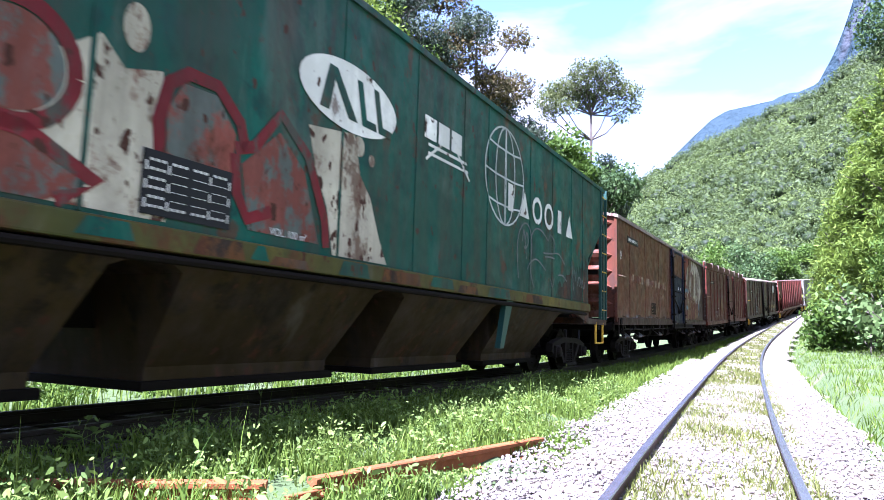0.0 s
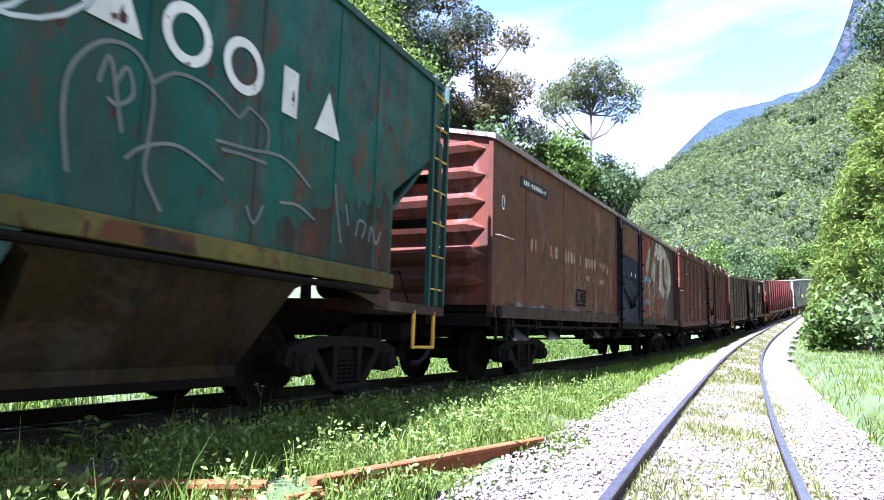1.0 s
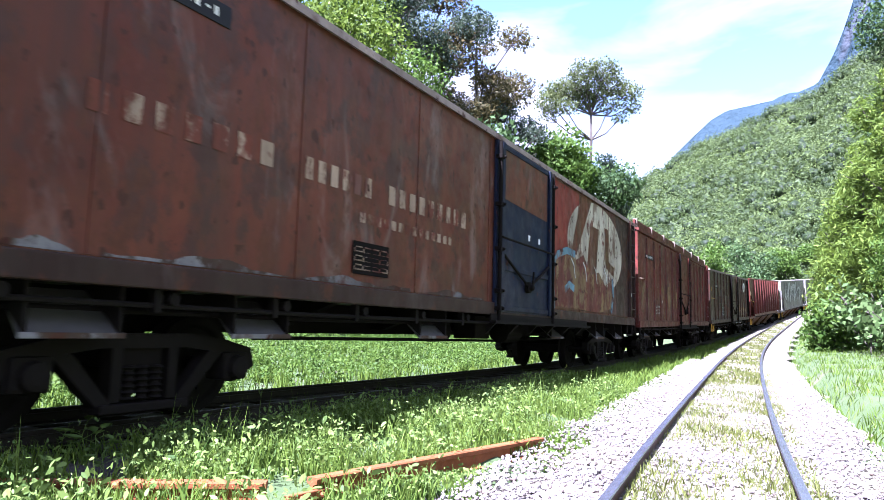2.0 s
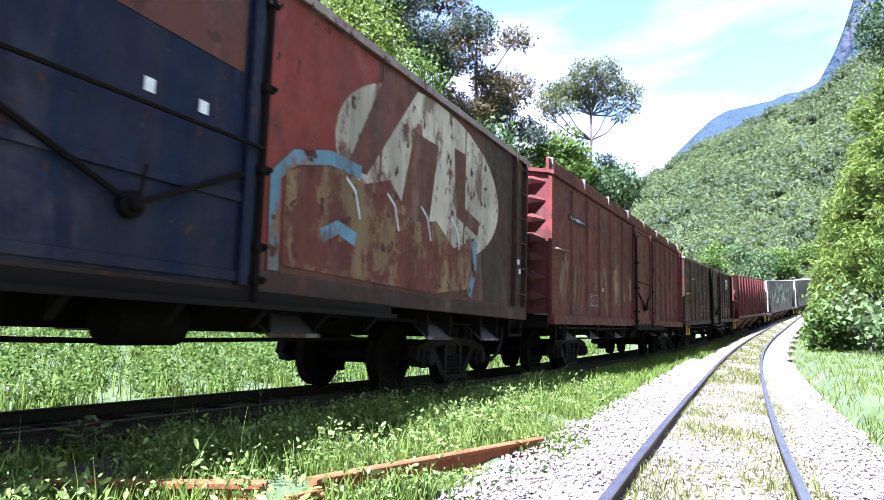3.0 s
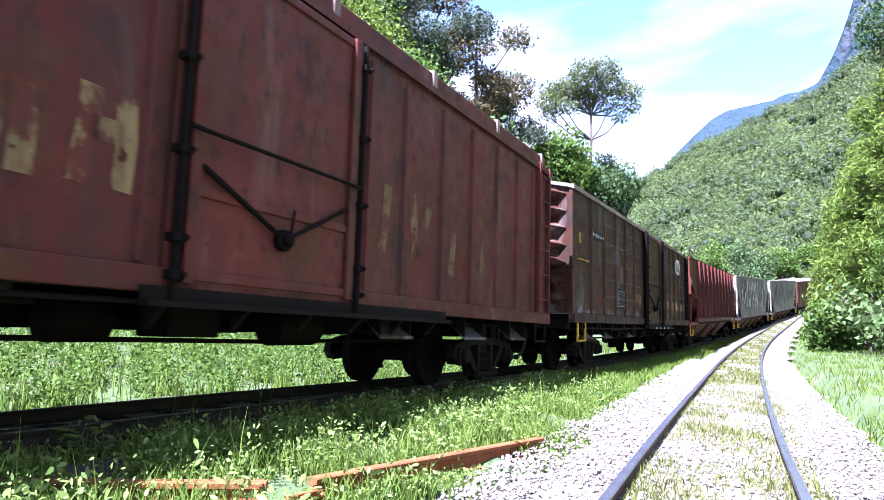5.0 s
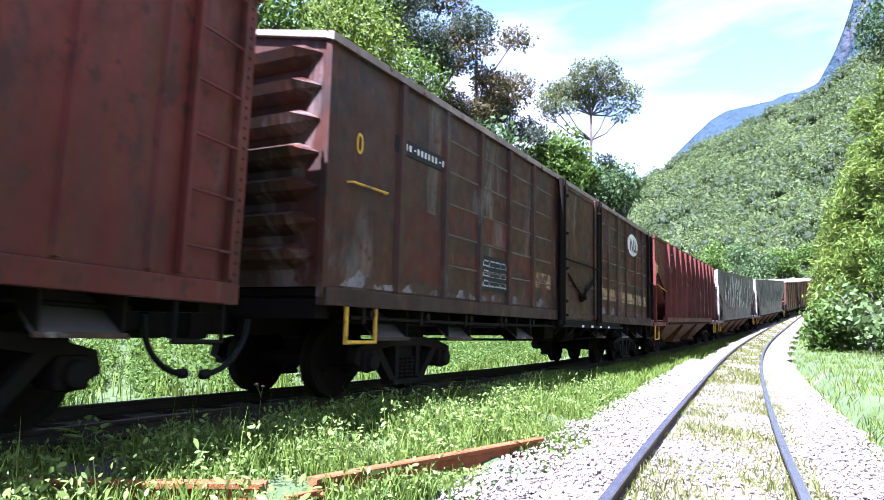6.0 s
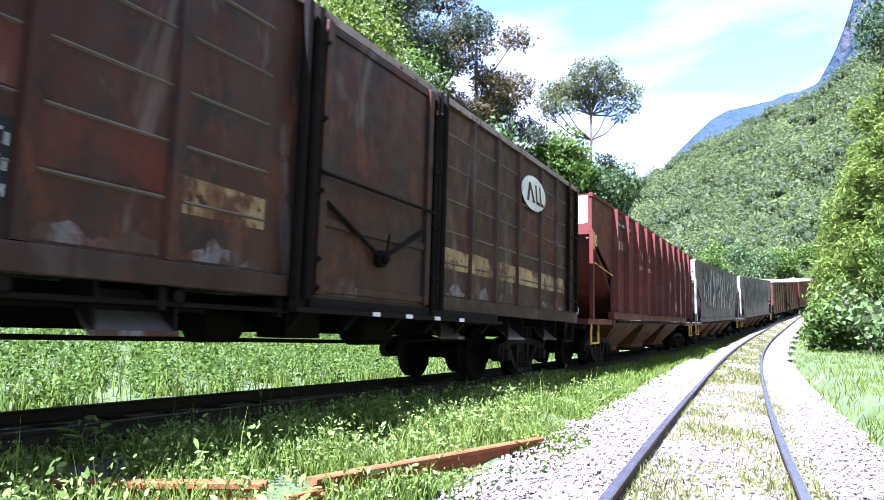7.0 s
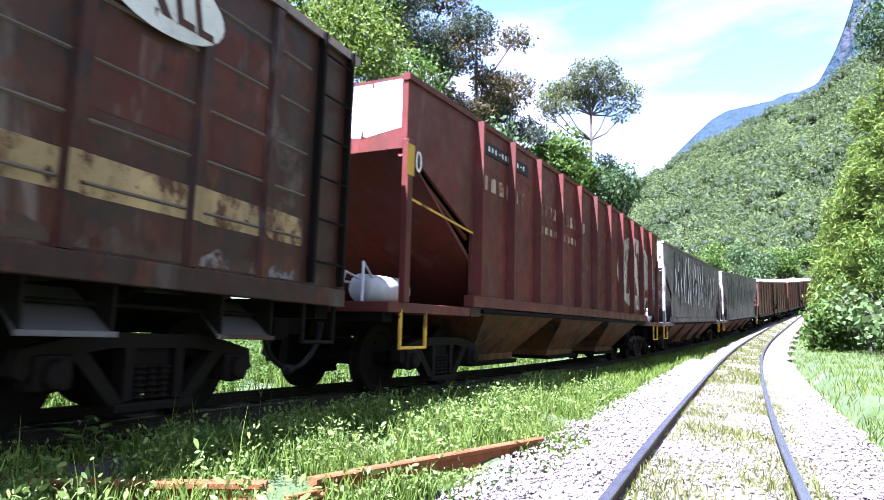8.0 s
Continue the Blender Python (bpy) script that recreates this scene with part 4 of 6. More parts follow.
def smooth(points, n=6):
    """Points of a soft curve through the given ones."""
    p = [points[0]] + list(points) + [points[-1]]
    out = []
    for a, b, c, d in zip(p, p[1:], p[2:], p[3:]):
        for k in range(n):
            t = k / n
            out.append(tuple(0.5 * (2 * b[i] + (c[i] - a[i]) * t + (2 * a[i] - 5 * b[i] + 4 * c[i] - d[i]) * t * t + (3 * b[i] - a[i] - 3 * c[i] + d[i]) * t ** 3) for i in (0, 1)))
    return out + [tuple(points[-1])]


scrawls = [[(6.41, 1.52), (6.35, 1.86), (6.38, 2.13), (6.56, 2.34), (6.79, 2.37), (6.95, 2.19), (6.94, 1.82)], [(6.95, 2.23), (7.13, 2.36), (7.42, 2.37), (7.76, 2.25)], [(7.76, 2.25), (7.86, 2.37)], [(7.86, 2.37), (8.09, 2.28), (8.1, 2.08)],
           [(6.78, 1.69), (6.93, 1.81), (7.22, 1.88), (7.64, 1.75)], [(6.55, 2.09), (6.61, 2.27), (6.68, 2.07), (6.74, 1.84)], [(6.66, 2.1), (6.74, 2.25), (6.80, 2.1), (6.70, 2.0), (6.62, 2.02)], [(6.95, 1.81), (6.94, 1.64), (7.09, 1.42)],
           [(7.53, 2.02), (7.89, 2.05), (8.33, 2.09), (8.71, 1.93)], [(7.6, 1.97), (7.85, 1.99), (8.1, 1.99)], [(8.3, 1.72), (8.55, 1.74), (8.8, 1.66)], [(7.9, 1.62), (8.0, 1.5), (8.1, 1.66)], [(9.1, 2.05), (9.16, 1.8), (9.24, 1.52)],
           [(9.3, 1.9), (9.36, 1.7)], [(9.5, 1.62), (9.55, 1.78), (9.68, 1.76), (9.62, 1.62)], [(9.75, 1.6), (9.8, 1.76), (9.9, 1.6), (10.0, 1.74)]]
scr = [smooth([(X(u), z) for u, z in c]) for c in scrawls]
lines(root, "graffiti_scrawl", scr, 0.026, M_SCRAWL, 0.009, "pale looping spray scrawl")
shape(root, "sill_stain", [[(X(a), z0), (X(b), z0), (X(b) - 0.05, z1), (X(a) + 0.07, z1)] for a, b, z0, z1 in ((0.25, 0.75, 1.18, 1.31), (1.0, 1.5, 1.18, 1.25), (2.6, 3.4, 1.18, 1.30), (4.3, 4.9, 1.18, 1.27), (6.6, 7.4, 1.18, 1.3))], M_ORANGE, 0.054, "rusty orange stain on the sill")
shape(root, "sill_stain", [[(X(a), z0), (X(b), z0), (X(b) - 0.05, z1), (X(a) + 0.07, z1)] for a, b, z0, z1 in ((-0.6, -0.2, 1.2, 1.31), (0.8, 1.0, 1.2, 1.31), (1.9, 2.4, 1.18, 1.31), (3.6, 4.2, 1.2, 1.31), (5.2, 6.0, 1.18, 1.31))], M_GREEN, 0.054, "green paint left on the sill")
rnd = random.Random(12)
grime = [(X(8.3) + 0.07 * k, 1.45 + 0.022 * k + rnd.uniform(0, 0.22)) for k in range(28)]
shape(root, "grime_patch", [[(X(8.3), 1.345), (X(10.22), 1.345)] + [(min(x, X(10.22)), z) for x, z in grime[::-1]]], M_GRIME, 0.0035, "dark reddish grime low on the side")
letters("VOL. 100 m\u00b3", 0.085, M_CHALK, root, X(1.04), 1.42)
data_table(root, X(-0.13), X(0.58), 1.42, 1.78, M_WHITE, M_BLACK)
bm = bmesh.new()
extrude(bm, [(X(5.95), 1.2), (X(6.2), 1.2), (X(5.85), 0.5), (X(5.72), 0.5)], "y", -HALF - 0.02, -HALF + 0.06)
part("support_bracket", bm, M_TEAL, root, "slanting green support bracket")
ladder(root, X(11.2), X(11.62), 1.05, 3.86, -HALF - 0.02, 7, M_TEAL, M_YELLOW)
for y in (-0.55, 0.5):
    bm = bmesh.new()
    box(bm, X(11.3), X(11.4), y - 0.05, y + 0.05, 1.05, 2.98)
    part("end_post", bm, M_UNDER, root)
for z in (2.0, 2.55):
    bm = bmesh.new()
    box(bm, X(11.25), X(11.33), -1.25, 1.25, z, z + 0.1)
    part("end_beam", bm, M_UNDER, root)
bm = bmesh.new()
ring = [(X(11.62), -0.1 + 0.28 * math.cos(a), 1.9 + 0.28 * math.sin(a)) for a in np.linspace(0, 2 * math.pi, 25)]
rod(bm, ring, 0.014, 6)
for k in range(5):
    rod(bm, [(X(11.6), -0.1, 1.9), ring[k * 5]], 0.01, 5)
part("brake_wheel", bm, M_UNDER, root, "spoked black hand-brake wheel")


def grab_handle(root, x0, x1, z, material=None):
    bm = bmesh.new()
    rod(bm, [(x0, -HALF, z), (x0 + 0.02, -HALF - 0.06, z), (x1 - 0.02, -HALF - 0.06, z), (x1, -HALF, z)], 0.013, 6)
    part("grab_handle", bm, material or M_CAST, root)


def stripe_dust(root, spans, z, h, seed):
    """Cement dust that has settled on the ledges."""
    rnd = random.Random(seed)
    outs = []
    for a, b in spans:
        n = 16
        q = rnd.uniform(0, 6)
        top = [(a + (b - a) * k / n, z + h * (0.5 + 0.3 * math.sin(q + 0.55 * k) + 0.12 * math.sin(1.7 * k + q) + rnd.uniform(-0.06, 0.06)) * math.sin(math.pi * (0.06 + 0.88 * k / n)) ** 0.5) for k in range(n, -1, -1)]
        outs.append([(a, z), (b, z)] + top)
    shape(root, "dust_streak", outs, M_DUST_LIT_EDGE, 0.004, "pale cement dust on the ledge")


# the rust-brown boxcar with a big faded emblem
root, L, X = wagon("rust-brown steel boxcar with faded lettering and graffiti", 12.8, 28.72)
box_body(root, L, 1.13, 3.46, M_RUST_RED, (X(20.1), X(22.4)))
underframe(root, L)
end_ribs(root, L, 1.25, 3.5, 6, M_RUST_RED, 0.16)
d = sliding_door(root, X(20.2), X(22.3), 1.0, 3.42, M_NAVY, label="dark blue sliding door")
shape(d, "paint_patch", [[(X(20.35), 2.62), (X(22.15), 2.55), (X(22.15), 3.35), (X(20.35), 3.35)]], M_RUST_RED, 0.055)
for u in (14.1, 16.0, 18.0, 19.95, 24.2, 26.3):
    seam(root, X(u), 1.14, 3.42, M_RUST_RED)
letters("0", 0.30, M_WHITE, root, X(13.10), 2.50, squeeze=0.85)
number_plate(root, X(13.85), X(15.1), 2.97, 3.14, 10)
bm = bmesh.new()
for a, b, n in ((14.0, 15.75, 7), (16.05, 17.15, 6), (17.4, 19.3, 9)):
    blocks(bm, X(a), X(b), 2.02, 2.22, n, 0, 0.42)
blocks(bm, X(16.9), X(18.9), 1.76, 1.86, 14, 0, 0.4)
tagged(part("faded_lettering", bm, M_FADED, root, "row of worn cream bars"), kind="stuff")
data_table(root, X(16.82), X(17.4), 1.28, 1.54, M_FADED, M_UNDER)
grab_handle(root, X(12.85), X(13.45), 2.1, M_FADED)
stripe_dust(root, [(X(13.3), X(14.0)), (X(14.2), X(15.9)), (X(16.1), X(17.9)), (X(18.1), X(19.8))], 1.14, 0.10, 3)
shape(root, "red_panel", [[(X(22.5), 1.3), (X(24.1), 1.3), (X(24.1), 3.4), (X(22.5), 3.4)]], M_WORN_RED, 0.003, "brighter red repainted panel")
shape(root, "dull_panel", [[(X(24.2), 1.16), (X(27.0), 1.16), (X(26.85), 2.0), (X(27.1), 2.7), (X(26.9), 3.44), (X(24.2), 3.44)]], M_DULL, 0.003, "dull brown weathered panel")
shape(root, "sooty_panel", [[(X(27.0), 1.16), (X(28.68), 1.16), (X(28.68), 3.44), (X(26.9), 3.44), (X(27.1), 2.7), (X(26.85), 2.0)]], M_SOOT, 0.003, "soot-darkened end of the side")
shape(root, "emblem_disc", [oval(X(25.45), 2.48, 2.05, 0.93, 40)], M_CREAM, 0.006, "large peeling cream oval emblem")
shape(root, "emblem_mark", [[(X(23.6), 2.2), (X(23.95), 2.2), (X(25.0), 3.45), (X(24.3), 3.45)], [(X(24.6), 1.9), (X(25.3), 1.9), (X(25.5), 2.9), (X(24.9), 2.9)], [(X(26.05), 2.15), (X(26.75), 2.0), (X(26.8), 2.2), (X(26.3), 2.3), (X(26.3), 3.0), (X(25.95), 3.0)]], M_RUST_RED, 0.009)
shape(root, "graffiti_fill", [[(X(22.75), 1.2), (X(22.75), 1.95), (X(23.3), 2.2), (X(23.9), 2.1), (X(24.4), 2.25), (X(24.9), 1.9), (X(25.5), 2.0), (X(26.0), 1.75), (X(26.5), 1.9), (X(26.6), 1.3), (X(25.5), 1.16)]], M_OCHRE, 0.011, "ochre spray-painted fill")
lines(root, "graffiti_outline", [[(X(22.65), 1.15), (X(22.62), 1.9), (X(22.85), 2.1), (X(23.35), 2.22), (X(23.85), 2.2)], [(X(23.25), 1.5), (X(23.5), 1.62), (X(23.8), 1.55)], [(X(26.5), 1.2), (X(26.68), 1.6), (X(26.6), 1.95)]], 0.13, M_BLUE, 0.014, "pale blue spray outline")
lines(root, "graffiti_line", [[(X(u), 2.1), (X(u + 0.16), 2.0), (X(u + 0.26), 1.75)] for u in (23.6, 24.35, 25.1, 25.9)], 0.03, M_CHALK, 0.016)
ladder(root, X(28.15), X(28.6), 1.15, 3.5, -HALF - 0.06, 6, M_SOOT)
shape(root, "paper_label", [[(X(u), z), (X(u) + 0.09, z), (X(u) + 0.09, z + 0.08), (X(u), z + 0.08)] for u, z in ((28.22, 1.72), (28.36, 1.80), (28.42, 1.66))], M_TAG, 0.009, "small paper label")
shape(d, "paper_label", [[(X(u), 2.13), (X(u) + 0.08, 2.13), (X(u) + 0.08, 2.22), (X(u), 2.22)] for u in (21.3, 21.75)], M_TAG, 0.056, "small paper label")
step_iron(root, X(28.1), X(28.6), 0.72, 1.0, M_CAST)
step_iron(root, X(13.0), X(13.4), 0.66, 1.0, M_CAST)
bm = bmesh.new()
lathe(bm, [(-0.07, 0.05), (-0.07, 0.085), (0.0, 0.085), (0.0, 0.05)], (X(12.95), -HALF + 0.0, 1.04), "y", 16)
part("jacking_ring", bm, M_CAST, root)

# the oxide-red boxcar with a raised roof edge
root, L, X = wagon("oxide-red ribbed boxcar with yellowed graffiti letters", 29.65, 44.1)
box_body(root, L, 1.08, 3.48, M_OXIDE, (X(36.05), X(38.2)), M_OXIDE, 0.22, M_OXIDE)
underframe(root, L)
end_ribs(root, L, 1.2, 3.5, 7, M_OXIDE, 0.17)
for u in (30.75, 31.8, 32.75, 33.7, 34.85, 35.85, 38.4, 39.1, 40.0, 40.85, 41.7, 42.5, 43.2):
    post(root, X(u), 1.1, 3.36, M_OXIDE, 0.07, 0.035)
rivets(root, -L / 2 + 0.1, L / 2 - 0.1, 3.43, 0.09, M_OXIDE)
bm = bmesh.new()
for x in (-L / 2 + 0.03, L / 2 - 0.03):
    for z in np.arange(1.15, 3.4, 0.085):
        lathe(bm, [(-0.014, 0.006), (-0.008, 0.014), (0.0, 0.016)], (x, -HALF - 0.012, z), "y", 6)
tagged(part("riveted_edge", bm, M_OXIDE, root), kind="stuff")
for sy in (-1, 1):
    bm = bmesh.new()
    ya, yb = sorted((sy * (HALF - 0.06), sy * (HALF - 0.12)))
    box(bm, -L / 2, L / 2, ya, yb, 3.53, 3.76, 0.01)
    part("roof_edge", bm, M_OXIDE, root)
    for u in np.arange(29.8, 44.0, 2.0):
        bm = bmesh.new()
        ya, yb = sorted((sy * (HALF - 0.04), sy * (HALF - 0.15)))
        box(bm, X(u), X(u) + 0.10, ya, yb, 3.53, 3.80, 0.01)
        part("roof_bracket", bm, M_ROOF, root)
sliding_door(root, X(36.15), X(38.1), 0.98, 3.42, M_OXIDE)
number_plate(root, X(30.6), X(31.7), 2.80, 2.93, 10)
grab_handle(root, X(29.75), X(30.4), 2.2, M_FADED)
ink = []
for x0, z0, x1, z1 in ((30.1, 1.5, 30.3, 2.1), (30.3, 2.1, 30.45, 1.6), (30.95, 1.3, 31.05, 2.0), (31.2, 1.3, 31.25, 2.0), (31.45, 1.25, 31.5, 2.05), (32.2, 1.69, 32.28, 2.05), (32.45, 2.05, 32.52, 1.6), (32.81, 1.26, 32.92, 2.15), (32.95, 2.15, 33.05, 1.95), (33.05, 2.0, 33.12, 2.18), (33.2, 2.15, 33.42, 1.16), (33.7, 1.15, 33.8, 1.9),
                        (34.05, 1.4, 34.08, 2.06), (34.05, 2.08, 34.46, 2.12), (34.1, 1.42, 34.4, 1.5), (34.4, 1.5, 34.42, 1.8), (34.85, 1.4, 34.9, 2.0), (35.05, 2.0, 35.08, 1.48), (35.4, 1.5, 35.46, 2.1), (35.46, 1.85, 35.7, 1.85), (35.7, 2.1, 35.7, 1.5), (38.7, 1.5, 38.8, 2.2), (39.3, 2.2, 39.4, 1.5), (39.4, 1.5, 39.7, 2.1), (40.3, 1.4, 40.35, 2.0), (41.2, 1.4, 41.3, 2.0)):
    ink.append([(X(x0), z0), (X((x0 + x1) / 2) + 0.02, (z0 + z1) / 2), (X(x1), z1)])
shape(root, "graffiti_patch", [[(X(30.0), 1.35), (X(30.25), 1.3), (X(30.5), 1.6), (X(30.62), 2.2), (X(30.45), 2.3), (X(30.25), 1.95), (X(30.05), 1.7)], [(X(32.7), 1.15), (X(32.85), 1.15), (X(32.95), 2.0), (X(33.2), 2.1), (X(32.75), 2.25)], [(X(34.0), 1.45), (X(34.25), 1.35), (X(34.5), 1.6), (X(34.4), 2.1), (X(34.15), 2.05)]], M_OCHRE, 0.003, "smeared ochre patch of old graffiti")
lines(root, "graffiti_stroke", ink, 0.15, M_OCHRE, 0.004, "yellowed brush strokes of old graffiti")
data_table(root, X(32.0), X(32.6), 1.28, 1.54, M_CHALK)
shape(root, "paper_label", [[(X(33.0), 1.62), (X(33.08), 1.62), (X(33.08), 1.7), (X(33.0), 1.7)]], M_TAG, 0.009)
ladder(root, X(43.45), X(43.95), 1.1, 3.55, -HALF - 0.06, 6, M_OXIDE)
step_iron(root, X(43.5), X(44.0), 0.62, 0.98, M_CAST)
step_iron(root, X(29.9), X(30.35), 0.62, 0.98, M_CAST)

# the dark brown planked boxcar
root, L, X = wagon("dark brown boxcar with battened panels and a yellow band", 45.2, 59.9)
box_body(root, L, 1.13, 3.46, M_BROWN, (X(51.9), X(54.0)))
underframe(root, L)
end_ribs(root, L, 1.25, 3.5, 7, M_BROWN, 0.19)
posts = [45.35, 46.46, 47.5, 48.5, 49.5, 50.5, 51.45]
posts2 = [54.3, 55.2, 56.0, 56.85, 57.85, 58.65, 59.25]
for u in posts[1:-1] + posts2[:-1]:
    post(root, X(u), 1.13, 3.42, M_BROWN, 0.13, 0.045)
for row in (posts[2:], posts2):
    for a, b in zip(row, row[1:]):
        for z in (1.54, 1.92, 2.30, 2.70, 3.10):
            bm = bmesh.new()
            extrude(bm, [(-HALF + 0.002, z - 0.02), (-HALF - 0.018, z - 0.008), (-HALF - 0.018, z + 0.002), (-HALF + 0.002, z + 0.010)], "x", X(a) + 0.08, X(b) - 0.08)
            part("batten", bm, M_BATTEN_LIT, root)
sliding_door(root, X(51.95), X(53.95), 1.0, 3.42, M_BROWN, tags=4)
for u in (51.75, 54.15):
    bm = bmesh.new()
    for dx in (-0.07, 0.07):
        rod(bm, [(X(u) + dx, -HALF - 0.09, 0.95), (X(u) + dx, -HALF - 0.09, 3.45)], 0.045, 8)
    part("door_column", bm, M_UNDER, root)
shape(root, "yellow_band", [[(X(a) + 0.07, 1.46), (X(b) - 0.07, 1.46), (X(b) - 0.07, 1.70), (X(a) + 0.07, 1.72)] for a, b in list(zip(posts2, posts2[1:])) + [(50.5, 51.45)]], M_BAND, 0.003, "dirty yellow-cream painted band")
shape(root, "yellow_band", [[(X(u) - 0.045, 1.46), (X(u) + 0.045, 1.46), (X(u) + 0.045, 1.71), (X(u) - 0.045, 1.71)] for u in posts2[:-1]], M_BAND, 0.048, "dirty yellow-cream painted band")
shape(root, "red_panel", [[(X(a) + 0.07, z0), (X(b) - 0.07, z0), (X(b) - 0.07, z1), (X(a) + 0.07, z1)] for a, b, z0, z1 in ((46.46, 47.5, 1.3, 2.1), (47.5, 48.5, 1.94, 2.28), (48.5, 49.5, 1.94, 2.28), (49.5, 50.5, 1.56, 1.9), (56.85, 57.85, 2.0, 2.6), (57.85, 58.65, 1.94, 3.0), (47.5, 48.5, 1.56, 1.7))], M_REDDISH, 0.003, "reddish repaired panel")
stripe_dust(root, [(X(a) + 0.08, X(b) - 0.08) for a, b in list(zip(posts, posts[1:])) + list(zip(posts2, posts2[1:]))], 1.15, 0.20, 6)
shape(root, "emblem_oval", [oval(X(57.4), 2.92, 0.56, 0.27)], M_WHITE, 0.056, "white oval emblem")
shape(root, "emblem_mark", slanted_marks(X(57.4), 2.92, 0.72, 0.3), M_BROWN, 0.060)
letters("0", 0.30, M_YELLOW, root, X(45.62), 2.47, squeeze=0.85)
number_plate(root, X(46.34), X(47.55), 2.66, 2.84, 10)
data_table(root, X(48.62), X(49.4), 1.33, 1.74, M_CHALK, M_BLACK)
grab_handle(root, X(45.5), X(46.15), 2.15, M_YELLOW)
ladder(root, X(59.3), X(59.8), 1.15, 3.5, -HALF - 0.06, 6, M_UNDER)
step_iron(root, X(45.6), X(46.1), 0.62, 1.0, M_YELLOW)
step_iron(root, X(59.3), X(59.8), 0.62, 1.0, M_CAST)
bm = bmesh.new()
rod(bm, [(X(53.0), -0.9, 3.5), (X(53.0), -0.9, 3.78), (X(58.2), -0.9, 3.78), (X(58.2), -0.9, 3.5)], 0.018, 6)
part("roof_rail", bm, M_CAST, root, "thin roof handrail")

# the maroon ribbed hopper and those behind it
root, L, X = hopper("maroon ribbed hopper wagon with open end platform", 60.65, 75.6, M_MAROON, 3.6, 2.76, 1.22, 1.95, 3, M_ORANGE, [62.7 + 1.13 * k for k in range(11)], lid=0.02)
e = -(L / 2 - 0.25) - 0.002
bm = bmesh.new()
f = [bm.verts.new((e, y, z)) for y, z in ((1.2, 2.95), (0.9, 2.9), (0.6, 2.98), (0.2, 2.9), (-0.3, 2.99), (-0.7, 2.92), (-1.24, 3.0), (-1.24, 3.55), (1.2, 3.55))]
bm.faces.new(f)
bmesh.ops.recalc_face_normals(bm, faces=bm.faces)
part("white_end_panel", bm, M_WHITE, root, "white painted end panel with worn lower edge")
lines(root, "yellow_strap", [[(X(60.95), 2.2), (X(62.6), 2.02)]], 0.03, M_YELLOW, 0.02)
shape(root, "yellow_patch", [[(X(60.86), 2.45), (X(61.02), 2.45), (X(61.02), 2.8), (X(60.86), 2.8)]], M_YELLOW, 0.034)
letters("0", 0.34, M_WHITE, root, X(61.04), 2.52, -HALF - 0.036, 0.85)
number_plate(root, X(62.9), X(64.6), 3.18, 3.36, 10)
bm = bmesh.new()
for a, b, n in ((62.9, 64.6, 6), (65.2, 66.1, 4), (66.3, 67.9, 6)):
    blocks(bm, X(a), X(b), 2.68, 2.88, n, 0, 0.42)
blocks(bm, X(65.2), X(67.6), 2.38, 2.5, 10, 0, 0.4)
tagged(part("faded_lettering", bm, M_FADED, root, "row of worn cream bars"), kind="stuff")
shape(root, "emblem_oval", [oval(X(72.4), 2.25, 2.0, 0.92)], M_CREAM, 0.006, "large pale oval emblem")
shape(root, "emblem_mark", slanted_marks(X(72.4), 2.25, 2.4, 1.1), M_MAROON, 0.009)
for k in range(11):
    u = 62.7 + 1.13 * k
    q = 1 - ((u - 72.4) / 2.0) ** 2
    if q > 0.05:
        h = 0.92 * math.sqrt(q)
        shape(root, "emblem_oval", [[(X(u) - 0.03, 2.25 - h), (X(u) + 0.03, 2.25 - h), (X(u) + 0.03, 2.25 + h), (X(u) - 0.03, 2.25 + h)]], M_CREAM, 0.124)
for u0, u1, lab, seed in ((76.5, 91.5, "grey hopper wagon covered in black and white graffiti", 5), (92.4, 107.4, "dark grey hopper wagon with smudged graffiti", 8)):
    root, L, X = hopper(lab, u0, u1, M_GREY, 3.62, 2.76, 1.22, 1.7, 4, M_ORANGE, (), lid=0.02)
    rnd = random.Random(seed)
    wh, bl = [], []
    for k in range(34):
        u = X(u0) + 2.0 + 0.33 * k
        (wh if k % 2 else bl).append([(u, 1.6 + rnd.uniform(0, 0.7)), (u + rnd.uniform(-0.3, 0.3), 2.4), (u + rnd.uniform(-0.2, 0.4), 2.7 + rnd.uniform(0, 0.8))])
    lines(root, "graffiti_stroke", wh, 0.16, M_TAG if seed == 5 else M_SCRAWL, 0.006, "white sprayed strokes")
    lines(root, "graffiti_stroke", bl, 0.20, M_BLACK, 0.009, "black sprayed strokes")
    for k in range(7):
        seam(root, X(u0) + 2 + 1.8 * k, 1.24, 3.5, M_GREY, 0.06)
    for sx in (-1, 1):
        shape(root, "white_post_paint", [[(sx * (L / 2 - 0.3) - 0.07, 1.1), (sx * (L / 2 - 0.3) + 0.07, 1.1), (sx * (L / 2 - 0.3) + 0.07, 2.8), (sx * (L / 2 - 0.3) - 0.07, 2.8)]], M_WHITE, 0.034)

